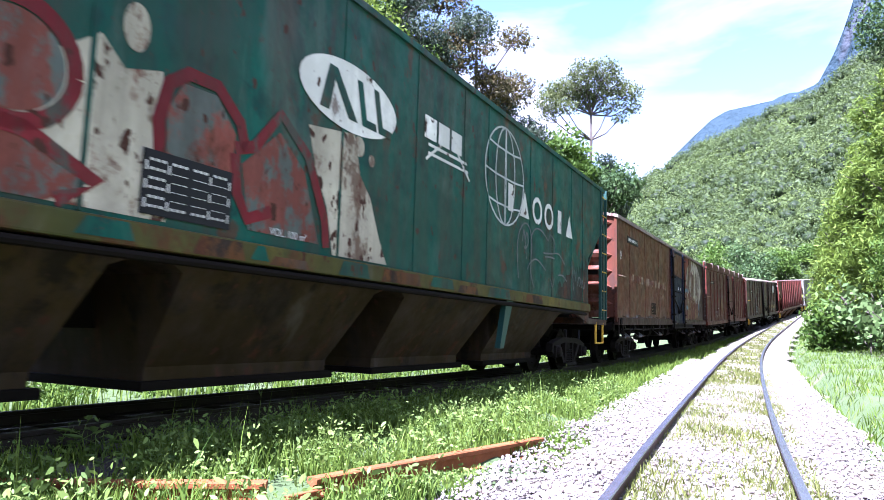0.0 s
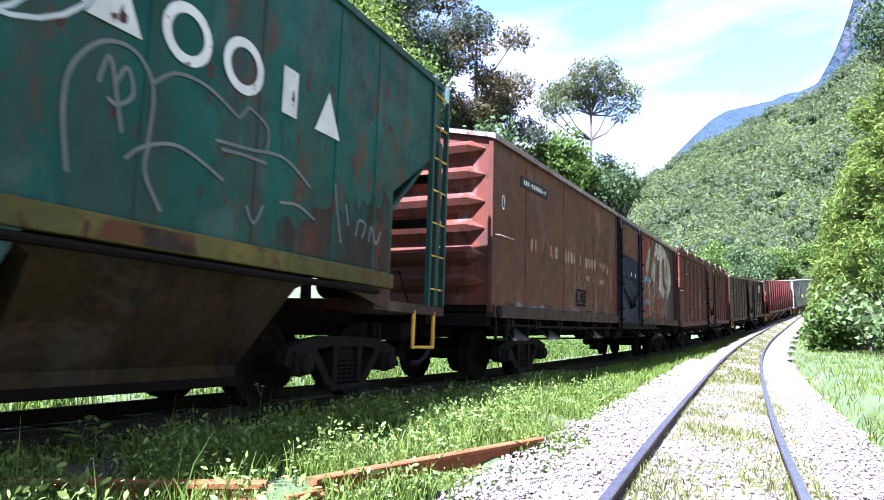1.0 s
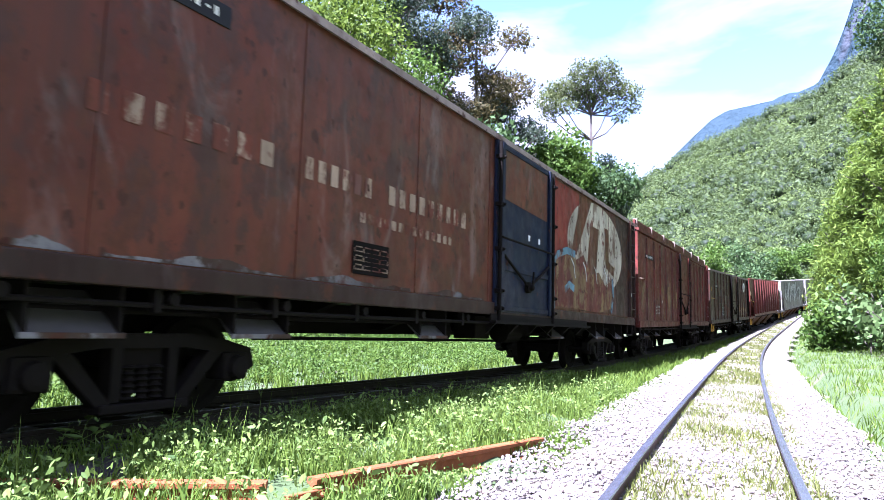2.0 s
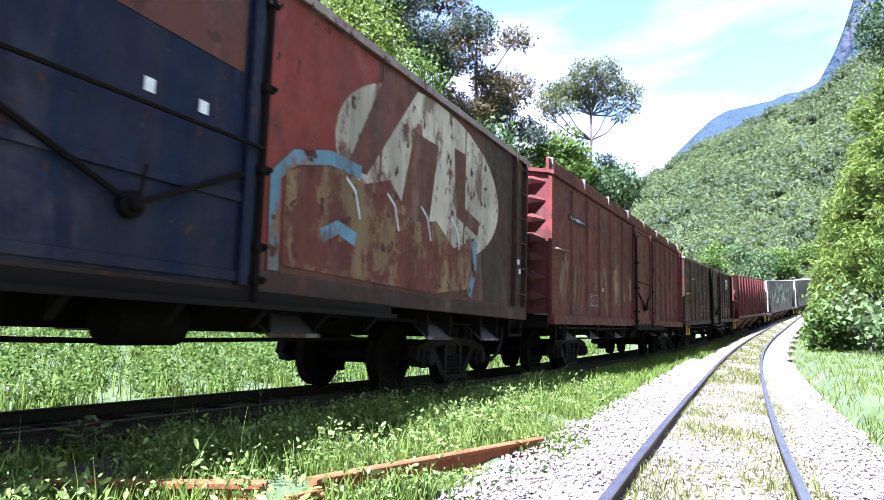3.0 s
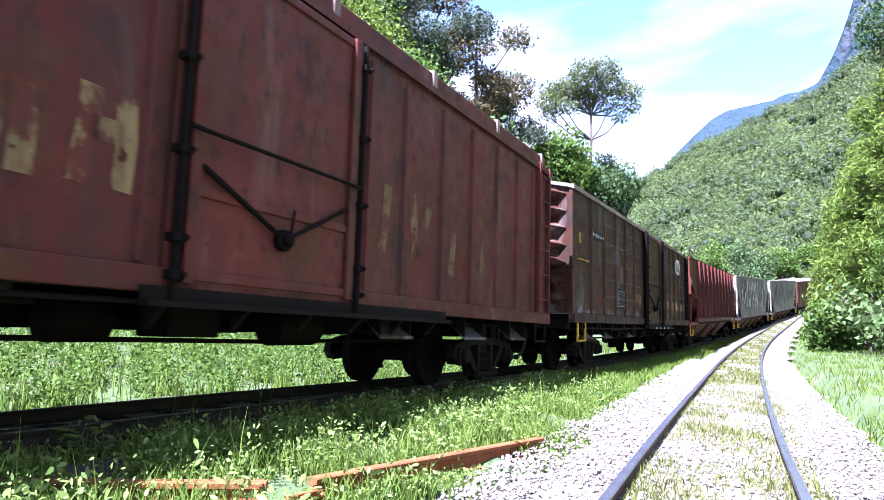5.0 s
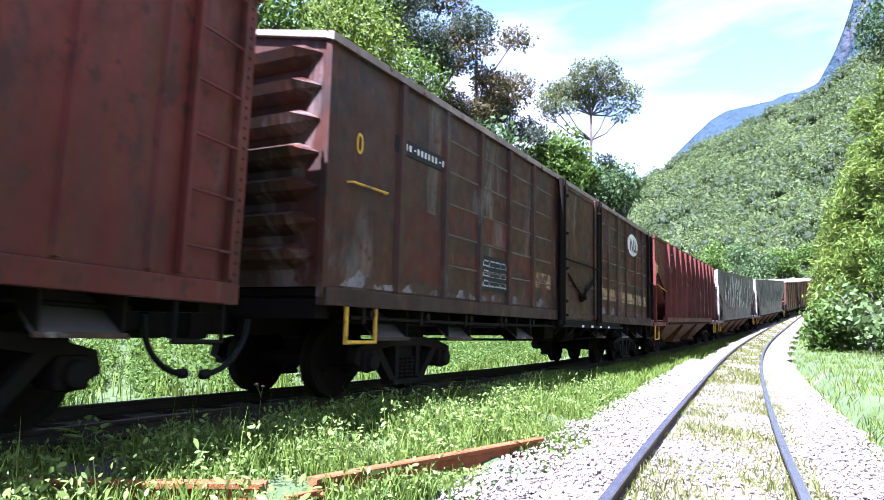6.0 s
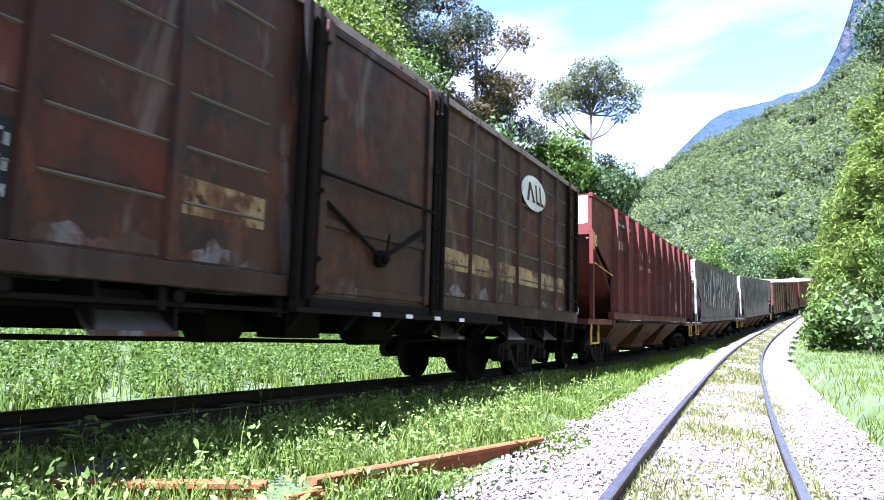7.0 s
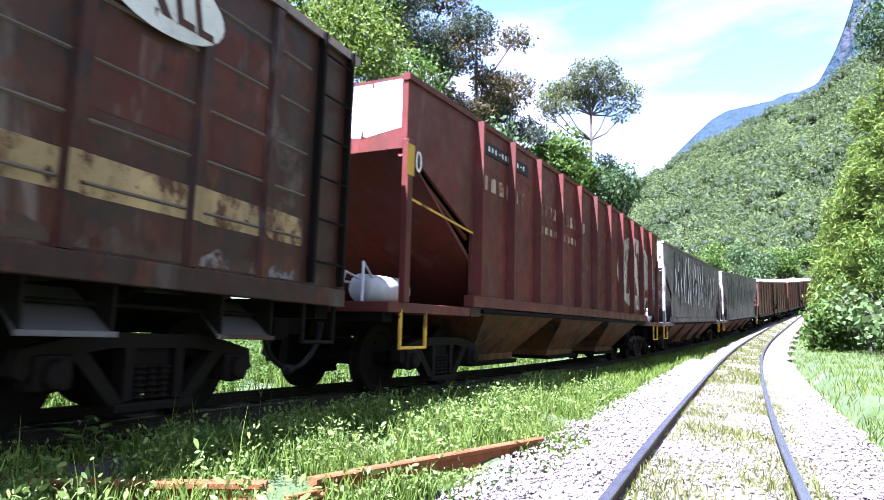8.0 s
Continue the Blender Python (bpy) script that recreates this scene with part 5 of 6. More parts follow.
# the boxcars still far away
for u0, u1, mt, lab in ((108.3, 123.0, M_RUST_RED, "distant rust-red boxcar of the train"), (123.9, 138.6, M_OXIDE, "distant oxide-red boxcar of the train"), (139.5, 154.2, M_BROWN, "distant brown boxcar of the train"), (155.1, 170.0, M_OXIDE, "distant oxide-red boxcar of the train")):
    root, L, X = wagon(lab, u0, u1)
    box_body(root, L, 1.12, 3.46, mt, (-0.9, 0.9))
    underframe(root, L)
    end_ribs(root, L, 1.25, 3.5, 7, mt, 0.15)
    sliding_door(root, -0.85, 0.85, 1.0, 3.42, mt)
    for k in range(5):
        for sx in (-1, 1):
            post(root, sx * (1.6 + 1.15 * k), 1.13, 3.4, mt)
    number_plate(root, -L / 2 + 1.0, -L / 2 + 2.2, 2.8, 2.97)
    ladder(root, L / 2 - 0.6, L / 2 - 0.12, 1.15, 3.5, -HALF - 0.06, 6, mt)


# ---- plants, stones and hills ----
RNG = np.random.default_rng(7)
L_DARK = leafy("dark_leaves", (0.012, 0.034, 0.014), (0.06, 0.1, 0.03))
L_MID = leafy("green_leaves", (0.014, 0.04, 0.006), (0.07, 0.12, 0.016))
L_YELLOW = leafy("yellow_green_leaves", (0.022, 0.052, 0.006), (0.110, 0.158, 0.020))
L_RUSTY = leafy("reddish_leaves", (0.022, 0.036, 0.018), (0.095, 0.075, 0.028))
L_OLIVE = leafy("olive_leaves", (0.034, 0.052, 0.016), (0.1, 0.118, 0.04))
L_GRASS = leafy("grass_blades", (0.024, 0.060, 0.006), (0.112, 0.164, 0.022), 1.3)
L_WEED = leafy("weed_leaves", (0.016, 0.045, 0.008), (0.138, 0.196, 0.042), 2.0, 0.25)
L_HILL = leafy("hill_leaves", (0.018, 0.037, 0.011), (0.082, 0.112, 0.030), 0.05, 0.2, 0.13)
L_CROWN_SHADE = leafy("crown_shade", (0.006, 0.013, 0.004), (0.016, 0.027, 0.007), 0.05, 0.1)
L_DRY = leafy("dry_tufts", (0.040, 0.060, 0.010), (0.125, 0.135, 0.034), 1.3)
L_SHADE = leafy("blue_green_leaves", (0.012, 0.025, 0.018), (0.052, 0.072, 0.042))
L_PALE = leafy("pale_broad_leaves", (0.026, 0.06, 0.012), (0.095, 0.145, 0.045), 1.0)


def leaf_quads(centres, size, outward=None, bias=0.6, long=1.5, rng=RNG, rounded=False):
    """Folded diamond leaves at the centres, turned at random about the outward way."""
    n = len(centres)
    nrm = rng.normal(size=(n, 3))
    nrm /= np.linalg.norm(nrm, axis=1)[:, None]
    if outward is not None:
        nrm = nrm * (1 - bias) + outward * bias
        nrm /= np.linalg.norm(nrm, axis=1)[:, None] + 1e-9
    a = np.cross(nrm, rng.normal(size=(n, 3)))
    a /= np.linalg.norm(a, axis=1)[:, None] + 1e-9
    b = np.cross(nrm, a)
    sz = (size * rng.uniform(0.6, 1.3, n))[:, None]
    if rounded:
        p = [centres - a * sz * long * 0.5, centres - a * sz * long * 0.22 + b * sz * 0.42 + nrm * sz * 0.08, centres + a * sz * long * 0.14 + b * sz * 0.36 + nrm * sz * 0.08, centres + a * sz * long * 0.5 - nrm * sz * 0.12,
             centres + a * sz * long * 0.14 - b * sz * 0.36 + nrm * sz * 0.08, centres - a * sz * long * 0.22 - b * sz * 0.42 + nrm * sz * 0.08]
        return np.stack(p, 1).reshape(-1, 3), np.arange(6 * n).reshape(-1, 6)
    p = [centres - a * sz * long * 0.5, centres + b * sz * 0.42 + nrm * sz * 0.1, centres + a * sz * long * 0.5, centres - b * sz * 0.42 + nrm * sz * 0.1]
    v = np.stack(p, 1).reshape(-1, 3)
    f = np.arange(4 * n).reshape(-1, 4)
    return v, f


def blob_points(n, centre, radius, rng=RNG, shell=0.55):
    d = rng.normal(size=(n, 3))
    d /= np.linalg.norm(d, axis=1)[:, None]
    r = shell + (1 - shell) * rng.random(n) ** 0.7
    lump = 1 + 0.22 * np.sin(d[:, 0] * 5 + centre[0]) * np.sin(d[:, 1] * 6 + centre[1]) + 0.15 * np.sin(d[:, 2] * 9)
    return np.asarray(centre) + d * np.asarray(radius) * (r * lump)[:, None], d


def tree(label, x, y, height, blobs, leaf, leaf_size, count, trunk_r=0.25, name="tree", lean=(0, 0), trunk=None, shell=0.45, long=1.5):
    """A tapered trunk, a limb into every clump of the crown, and leaves. blobs: (dx, dy, height share, rx, rz)."""
    root = tagged(new(name), label, name.replace("_", " "))
    z0 = float(ground_z(x, y)) - 0.15
    root.location = (x, y, z0)
    bm = bmesh.new()
    top = max(b[2] for b in blobs) * height
    wob = RNG.normal(size=(9, 2)) * height * 0.008
    stem = [Vector((lean[0] * (k / 8) ** 2 + wob[k, 0] * k / 4, lean[1] * (k / 8) ** 2 + wob[k, 1] * k / 4, top * 0.94 * k / 8)) for k in range(9)]
    rod(bm, stem, trunk_r, 9, trunk_r * 0.25)
    pts, outs = [], []
    total = sum(b[3] ** 2 * b[4] for b in blobs)
    for dx, dy, hs, rx, rz in blobs:
        c = Vector((dx, dy, hs * height))
        i = max(1, min(7, int(8 * (c.z - 1.2 * rz) / (top * 0.94 + 1e-6))))
        a = stem[i]
        mid = a.lerp(c, 0.5) + Vector((0, 0, -0.12 * (c - a).length))
        rod(bm, [a, mid, c], trunk_r * 0.34, 6, 0.03)
        for _ in range(5):
            e = c + Vector(RNG.normal(size=3) * (rx * 0.45, rx * 0.45, rz * 0.4))
            rod(bm, [mid.lerp(c, 0.6), mid.lerp(e, 0.75), e], trunk_r * 0.13, 5, 0.015)
        n = int(count * rx * rx * rz / total)
        p, d = blob_points(n, c, (rx, rx, rz), shell=shell)
        pts.append(p)
        outs.append(d)
    part("trunk", bm, trunk or M_TRUNK, root)
    v, f = leaf_quads(np.concatenate(pts), leaf_size, np.concatenate(outs), 0.35, long)
    ob = new("crown", raw_mesh("crown", v, f, leaf))
    ob.parent = root
    return root


def polar(az, d):
    return d * math.sin(radians(az)), d * math.cos(radians(az))


def random_blobs(n, spread, h0, h1, r0, r1, flat=0.7, rng=RNG):
    return [(rng.uniform(-spread, spread), rng.uniform(-spread, spread), rng.uniform(h0, h1), r, r * flat) for r in rng.uniform(r0, r1, n)]


def dome_blobs(n, spread, h0, h1, r0, r1, flat, rng=RNG):
    """Clumps that draw in towards the top."""
    out = []
    for k in range(n):
        q = (k + 0.5) / n
        a, d = rng.uniform(0, 6.283), spread * (1 - 0.75 * q) * math.sqrt(rng.random())
        r = rng.uniform(r0, r1) * (1.1 - 0.5 * q)
        out.append((d * math.cos(a), d * math.sin(a), h0 + (h1 - h0) * q, r, r * flat))
    return out


def build_trees():
    # the lone tall tree with an open umbrella crown
    x, y = polar(12.1, 70)
    bl = [(-3.9, 0, 0.83, 1.6, 1.2), (-3.2, 1, 0.89, 1.5, 1.0), (-1.9, 1.5, 0.90, 2.0, 1.3), (-0.6, -1, 0.95, 1.7, 1.1), (1.4, -1, 0.955, 1.9, 1.1), (3.0, 1, 0.92, 1.8, 1.1), (4.3, 0, 0.88, 1.6, 1.0), (4.8, 1, 0.83, 1.2, 0.8), (0, 1, 0.85, 1.7, 1.1), (0.9, 0.5, 0.885, 1.7, 1.1), (-0.9, -0.5, 0.90, 1.6, 1.0), (2.3, 0, 0.82, 1.3, 0.8), (-2.6, -1, 0.80, 1.3, 0.8), (-4.1, 0, 0.775, 1.0, 0.7), (3.4, 0, 0.77, 0.9, 0.6)]
    tree("tall pale tree with a thin umbrella crown", x, y, 25.5, bl, L_OLIVE, 0.17, 12500, 0.30, lean=(0.6, 0))
    x, y = polar(14.3, 66)
    tree("slim leafy tree behind the train", x, y, 15.5, random_blobs(15, 1.6, 0.5, 0.95, 0.5, 1.0), L_SHADE, 0.16, 4200, 0.12)
    # the dark group on the far side of the line
    for az, d, h, leaf, n, spread, cnt in ((-5.4, 44, 24.5, L_SHADE, 9, 3.6, 4200), (-2.6, 47, 22.5, L_RUSTY, 8, 3.0, 3800), (-0.4, 46, 23, L_SHADE, 9, 3.2, 4000), (2.8, 48, 21.5, L_RUSTY, 10, 3.0, 5200), (5.6, 52, 17.5, L_SHADE, 7, 2.0, 4600),
                                           (-8.5, 40, 22, L_DARK, 8, 2.6, 7000)):
        x, y = polar(az, d)
        tree("tall forest tree with dark reddish-green leaves", x, y, h, random_blobs(n + 3, spread, 0.55, 0.97, 0.9, 1.9, 0.6), leaf, 0.16, int(cnt * 2.4), 0.28)
    for az, d, h, leaf, cnt in ((8.6, 56, 14.5, L_MID, 6000), (10.6, 58, 13.5, L_DARK, 6000), (5.2, 50, 14, L_MID, 6000), (2.5, 44, 12.5, L_DARK, 5000), (-1, 42, 12, L_MID, 5000), (12.6, 62, 12.5, L_DARK, 5000)):
        x, y = polar(az, d)
        tree("leafy tree at the forest edge", x, y, h, random_blobs(8, 2.4, 0.45, 0.9, 1.6, 2.6, 0.8), leaf, 0.26, int(cnt * 1.5), 0.2)
    # the sunlit edge of the wood close behind the train
    for az, d, h, leaf, cnt in ((-11, 28, 14.5, L_YELLOW, 9000), (-14.5, 25, 13, L_YELLOW, 9000), (-18.5, 23, 12.5, L_MID, 8000), (-23, 22, 11, L_MID, 8000), (-27, 21, 11, L_DARK, 7000), (-32, 20, 12, L_MID, 7000), (-37, 20, 11, L_DARK, 6000),
                                (-6.5, 33, 13, L_MID, 8000)):
        x, y = polar(az, d)
        tree("sunlit tree close behind the railway", x, y, h, random_blobs(11, 2.3, 0.28, 0.95, 1.2, 2.1, 0.85), leaf, 0.14, int(cnt * (1.8 if az > -20 else 1.0)), 0.16)
    # right of the siding: feathery bushes, a dark tree, broad-leaved shrubs
    for az, d, h, leaf, cnt, sp in ((30.7, 38, 6.2, L_YELLOW, 12000, 1.7), (32.2, 34, 9.0, L_YELLOW, 20000, 2.2), (34.0, 31, 11.0, L_YELLOW, 18000, 2.4), (37.4, 28, 11, L_MID, 10000, 2.6), (30.2, 50, 7.0, L_YELLOW, 12000, 1.8), (41.5, 27, 10, L_MID, 8000, 2.6)):
        x, y = polar(az, d)
        tree("feathery yellow-green bush beside the siding", x, y, h, dome_blobs(34, sp, 0.06, 0.95, 0.6, 1.1, 1.1), leaf, 0.068, int(cnt * 1.7), 0.12, "bush", shell=0.3, long=4.0)
    x, y = polar(35.0, 43)
    tree("tall dark tree behind the bushes", x, y, 17.5, random_blobs(16, 1.0, 0.4, 0.96, 0.9, 1.5, 1.1), L_DARK, 0.15, 20000, 0.25)
    for az, d, h in ((31.2, 30, 1.6), (32.2, 28, 2.9), (34.4, 26, 2.6), (30.3, 40, 1.8), (36.4, 24, 2.4)):
        x, y = polar(az, d)
        wide = h > 2.5
        tree("low shrub with large pale leaves" if wide else "low green shrub at the foot of the bushes", x, y, h, random_blobs(7, 0.9, 0.25, 0.85, 0.6, 0.95, 0.9), L_PALE if wide else L_MID, 0.20 if wide else 0.14, 520 if wide else 3200, 0.05, "shrub", shell=0.3)
    for s, l, h, leaf in ((46, 15, 5.5, L_MID), (62, 14, 6.5, L_MID), (80, 12.5, 7.5, L_YELLOW), (98, 12, 8, L_MID), (118, 12, 9, L_MID), (140, 10, 9, L_MID), (158, 4, 9, L_MID), (96, -12, 9, L_MID), (112, -11, 9, L_DARK), (130, -10, 9, L_MID), (148, -9, 10, L_MID), (165, -6, 10, L_MID)):
        x, y = (float(q) for q in on(MAIN, s, l))
        tree("leafy tree where the line bends away", x, y, h, random_blobs(10, 2.2, 0.15, 0.9, 1.2, 2.2, 0.9), leaf, 0.30, 3600, 0.15)


def build_hill(name, label, d0, d1, az, elev, material, rough, back=1.25):
    """A hillside from d0 up to a ridge at d1; the ridge's height goes by the bearing."""
    A = np.arange(az[0], az[-1] + 0.01, 0.35)
    D = np.concatenate([np.linspace(d0, d1, 46), np.linspace(d1 * 1.03, d1 * back, 8)])
    ga, gd = np.meshgrid(np.radians(A), D)
    e = np.interp(np.degrees(ga), az, elev)
    k = np.clip((gd - d0) / (d1 - d0), 0, 1)
    fall = np.clip((gd - d1) / (d1 * (back - 1)), 0, 1)
    zr = np.tan(np.radians(e)) * d1
    z = zr * (0.12 * k + 0.88 * k ** 1.25) * (1 - 0.5 * fall) - 2
    z = z + rough * k * np.sin(gd * 0.045 + 9 * ga) * np.sin(ga * 47 + gd * 0.02) * (k < 0.96)
    v = np.stack([gd * np.sin(ga), gd * np.cos(ga), z], -1).reshape(-1, 3)
    m = len(A)
    i = np.arange(m - 1)[None, :] + m * np.arange(len(D) - 1)[:, None]
    f = np.stack([i, i + 1, i + 1 + m, i + m], -1).reshape(-1, 4)
    tagged(new(name, raw_mesh(name, v, f, material, True)), label, "mountain", kind="structure")
    return A, D, z


def build_hills():
    m = Nodes("hazy_forest_slope")
    # distance haze is painted into the forest and rock colours as blue-grey
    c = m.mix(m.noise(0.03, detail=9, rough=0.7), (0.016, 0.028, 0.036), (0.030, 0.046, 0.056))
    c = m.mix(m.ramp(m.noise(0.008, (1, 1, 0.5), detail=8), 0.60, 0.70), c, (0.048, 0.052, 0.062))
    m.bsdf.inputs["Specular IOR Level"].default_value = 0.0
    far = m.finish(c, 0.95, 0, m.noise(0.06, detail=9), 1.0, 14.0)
    build_hill("mountain", "steep forested mountain with bare rock, blue haze in its colour", 900, 1500, [10, 17, 19.2, 20.6, 21.9, 23.1, 27.2, 29.5, 30.7, 31.5, 32.1, 33, 36, 45, 70],
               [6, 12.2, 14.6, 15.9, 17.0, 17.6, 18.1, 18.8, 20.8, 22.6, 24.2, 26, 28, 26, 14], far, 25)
    g = Nodes("hill_undergrowth")
    c = g.mix(g.noise(0.2, detail=6), (0.03, 0.05, 0.018), (0.06, 0.08, 0.028))
    # bearings beyond 36 are out of view, added to block skylight on the wagons
    A, D, z = build_hill("hillside", "steep hillside under dense forest, with an unseen sky-blocking extension", 95, 430, [-75, -30, 0, 8, 14.8, 17, 19.2, 21.8, 24.8, 27.6, 30, 32, 36, 50, 120, 150, 180],
                         [3, 4, 5, 7, 11.0, 12.6, 13.9, 15.1, 16.3, 17.2, 18.3, 19.8, 21.4, 22, 22, 18, 10], g.finish(c, 0.95, 0, g.noise(0.8), 0.8, 0.6), 5)
    rng = np.random.default_rng(3)
    n = 5600
    az = np.where(rng.random(n) < 0.92, rng.uniform(12, 38, n), rng.uniform(-8, 12, n))
    d = np.sqrt(rng.uniform(98 ** 2, 435 ** 2, n))
    d = np.where(rng.random(n) < 0.25, rng.uniform(98, 220, n), d)
    ia, idd = (az - A[0]) / 0.35, np.interp(d, D, np.arange(len(D)))
    base = z[np.clip(np.round(idd).astype(int), 0, len(D) - 1), np.clip(np.round(ia).astype(int), 0, len(A) - 1)]
    r = rng.uniform(1.5, 4.0, n) * np.clip(d / 230, 0.75, 1.25)
    per = 110
    dirs = rng.normal(size=(n, per, 3))
    dirs[..., 2] = abs(dirs[..., 2]) * 0.9 - 0.15
    dirs /= np.linalg.norm(dirs, axis=2)[..., None]
    lump = 1 + 0.25 * np.sin(dirs[..., 0] * 6 + az[:, None] * 9) * np.sin(dirs[..., 1] * 7 + d[:, None])
    cen = np.stack([d * np.sin(np.radians(az)), d * np.cos(np.radians(az)), base + r * 0.55], 1)
    p = cen[:, None, :] + dirs * (r[:, None] * lump)[..., None] * np.array([1, 1, 0.95])
    size = np.repeat(r * 0.20, per)
    v, f = leaf_quads(p.reshape(-1, 3), size, dirs.reshape(-1, 3), 0.45, 1.4, rng)
    v, f = v.reshape(-1, 4, 3)[:, :3].reshape(-1, 3), np.arange(len(v) // 4 * 3).reshape(-1, 3)
    # near-black cores paint the shade seen between the leaves of each crown
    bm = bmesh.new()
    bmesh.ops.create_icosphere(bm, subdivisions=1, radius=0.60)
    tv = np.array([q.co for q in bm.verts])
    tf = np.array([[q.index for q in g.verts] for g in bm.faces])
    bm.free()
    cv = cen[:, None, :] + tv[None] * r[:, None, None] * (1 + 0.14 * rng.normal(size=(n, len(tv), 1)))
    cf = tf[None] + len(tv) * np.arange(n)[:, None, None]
    tagged(new("hillside_crowns", raw_mesh("hillside_crowns", cv.reshape(-1, 3), cf.reshape(-1, 3), L_CROWN_SHADE, False)), "rounded dark cores that paint shade inside the hillside crowns", "forest", kind="stuff")
    tagged(new("hillside_forest", raw_mesh("hillside_forest", v, f, L_HILL)), "dense rainforest canopy covering the hillside", "forest", kind="stuff")


def by_old_rail(x, y):
    """True for places trodden flat along the old rail."""
    a = (x + 0.74) * 0.6165 + (y - 4.02) * 0.7874
    b = (x + 0.74) * 0.7874 - (y - 4.02) * 0.6165
    return (a > 0.12) & (a < 2.75) & (b > -0.08) & (b < 0.32)


def blades(name, label, s, l, line, height, width, material, lean=0.5, rng=RNG):
    """Bent tapering blades rooted in the ground."""
    n = len(s)
    x, y = on(line, s, l)
    height = np.where(by_old_rail(x, y), height * 0.22, height)
    z = ground_z(x, y) - 0.02
    if line is SIDING:
        z = np.where((l > -1.4) & (l < 1.45), siding_grade(s) - 0.12, z)
    a = rng.uniform(0, 2 * np.pi, n)
    w = np.stack([np.cos(a), np.sin(a), np.zeros(n)], 1) * (width * rng.uniform(0.6, 1.4, n))[:, None]
    b = rng.uniform(0, 2 * np.pi, n)
    t = np.stack([np.cos(b), np.sin(b), np.zeros(n)], 1) * (lean * height * rng.uniform(0.2, 1.0, n))[:, None]
    p = np.stack([x, y, z], 1)
    up = np.zeros((n, 3))
    up[:, 2] = height
    v = np.stack([p - w, p + w, p + up * 0.6 + t * 0.4 + w * 0.7, p + up * 0.6 + t * 0.4 - w * 0.7, p + up * 0.95 + t, p + up * 0.95 + t + w * 0.15], 1).reshape(-1, 3)
    k = 6 * np.arange(n)[:, None]
    f = np.concatenate([k + np.array([[0, 1, 2, 3]]), k + np.array([[3, 2, 5, 4]])])
    return tagged(new(name, raw_mesh(name, v, f, material)), label, "grass", kind="stuff")


def clumpy(n, s0, s1, l0, l1, power=0.0, rng=RNG):
    """Places along a track, thicker in patches and, with power, near s0."""
    s = s0 + (s1 - s0) * rng.random(3 * n) ** (1 + power)
    l = rng.uniform(l0, l1, 3 * n)
    keep = np.sin(s * 1.9 + 2.1 * l) * np.sin(l * 3.1 - s * 0.7) + np.sin(s * 5.3 + l * 4) * 0.5 + rng.uniform(-1.1, 1.1, 3 * n) > 0.25
    return s[keep][:n], l[keep][:n]


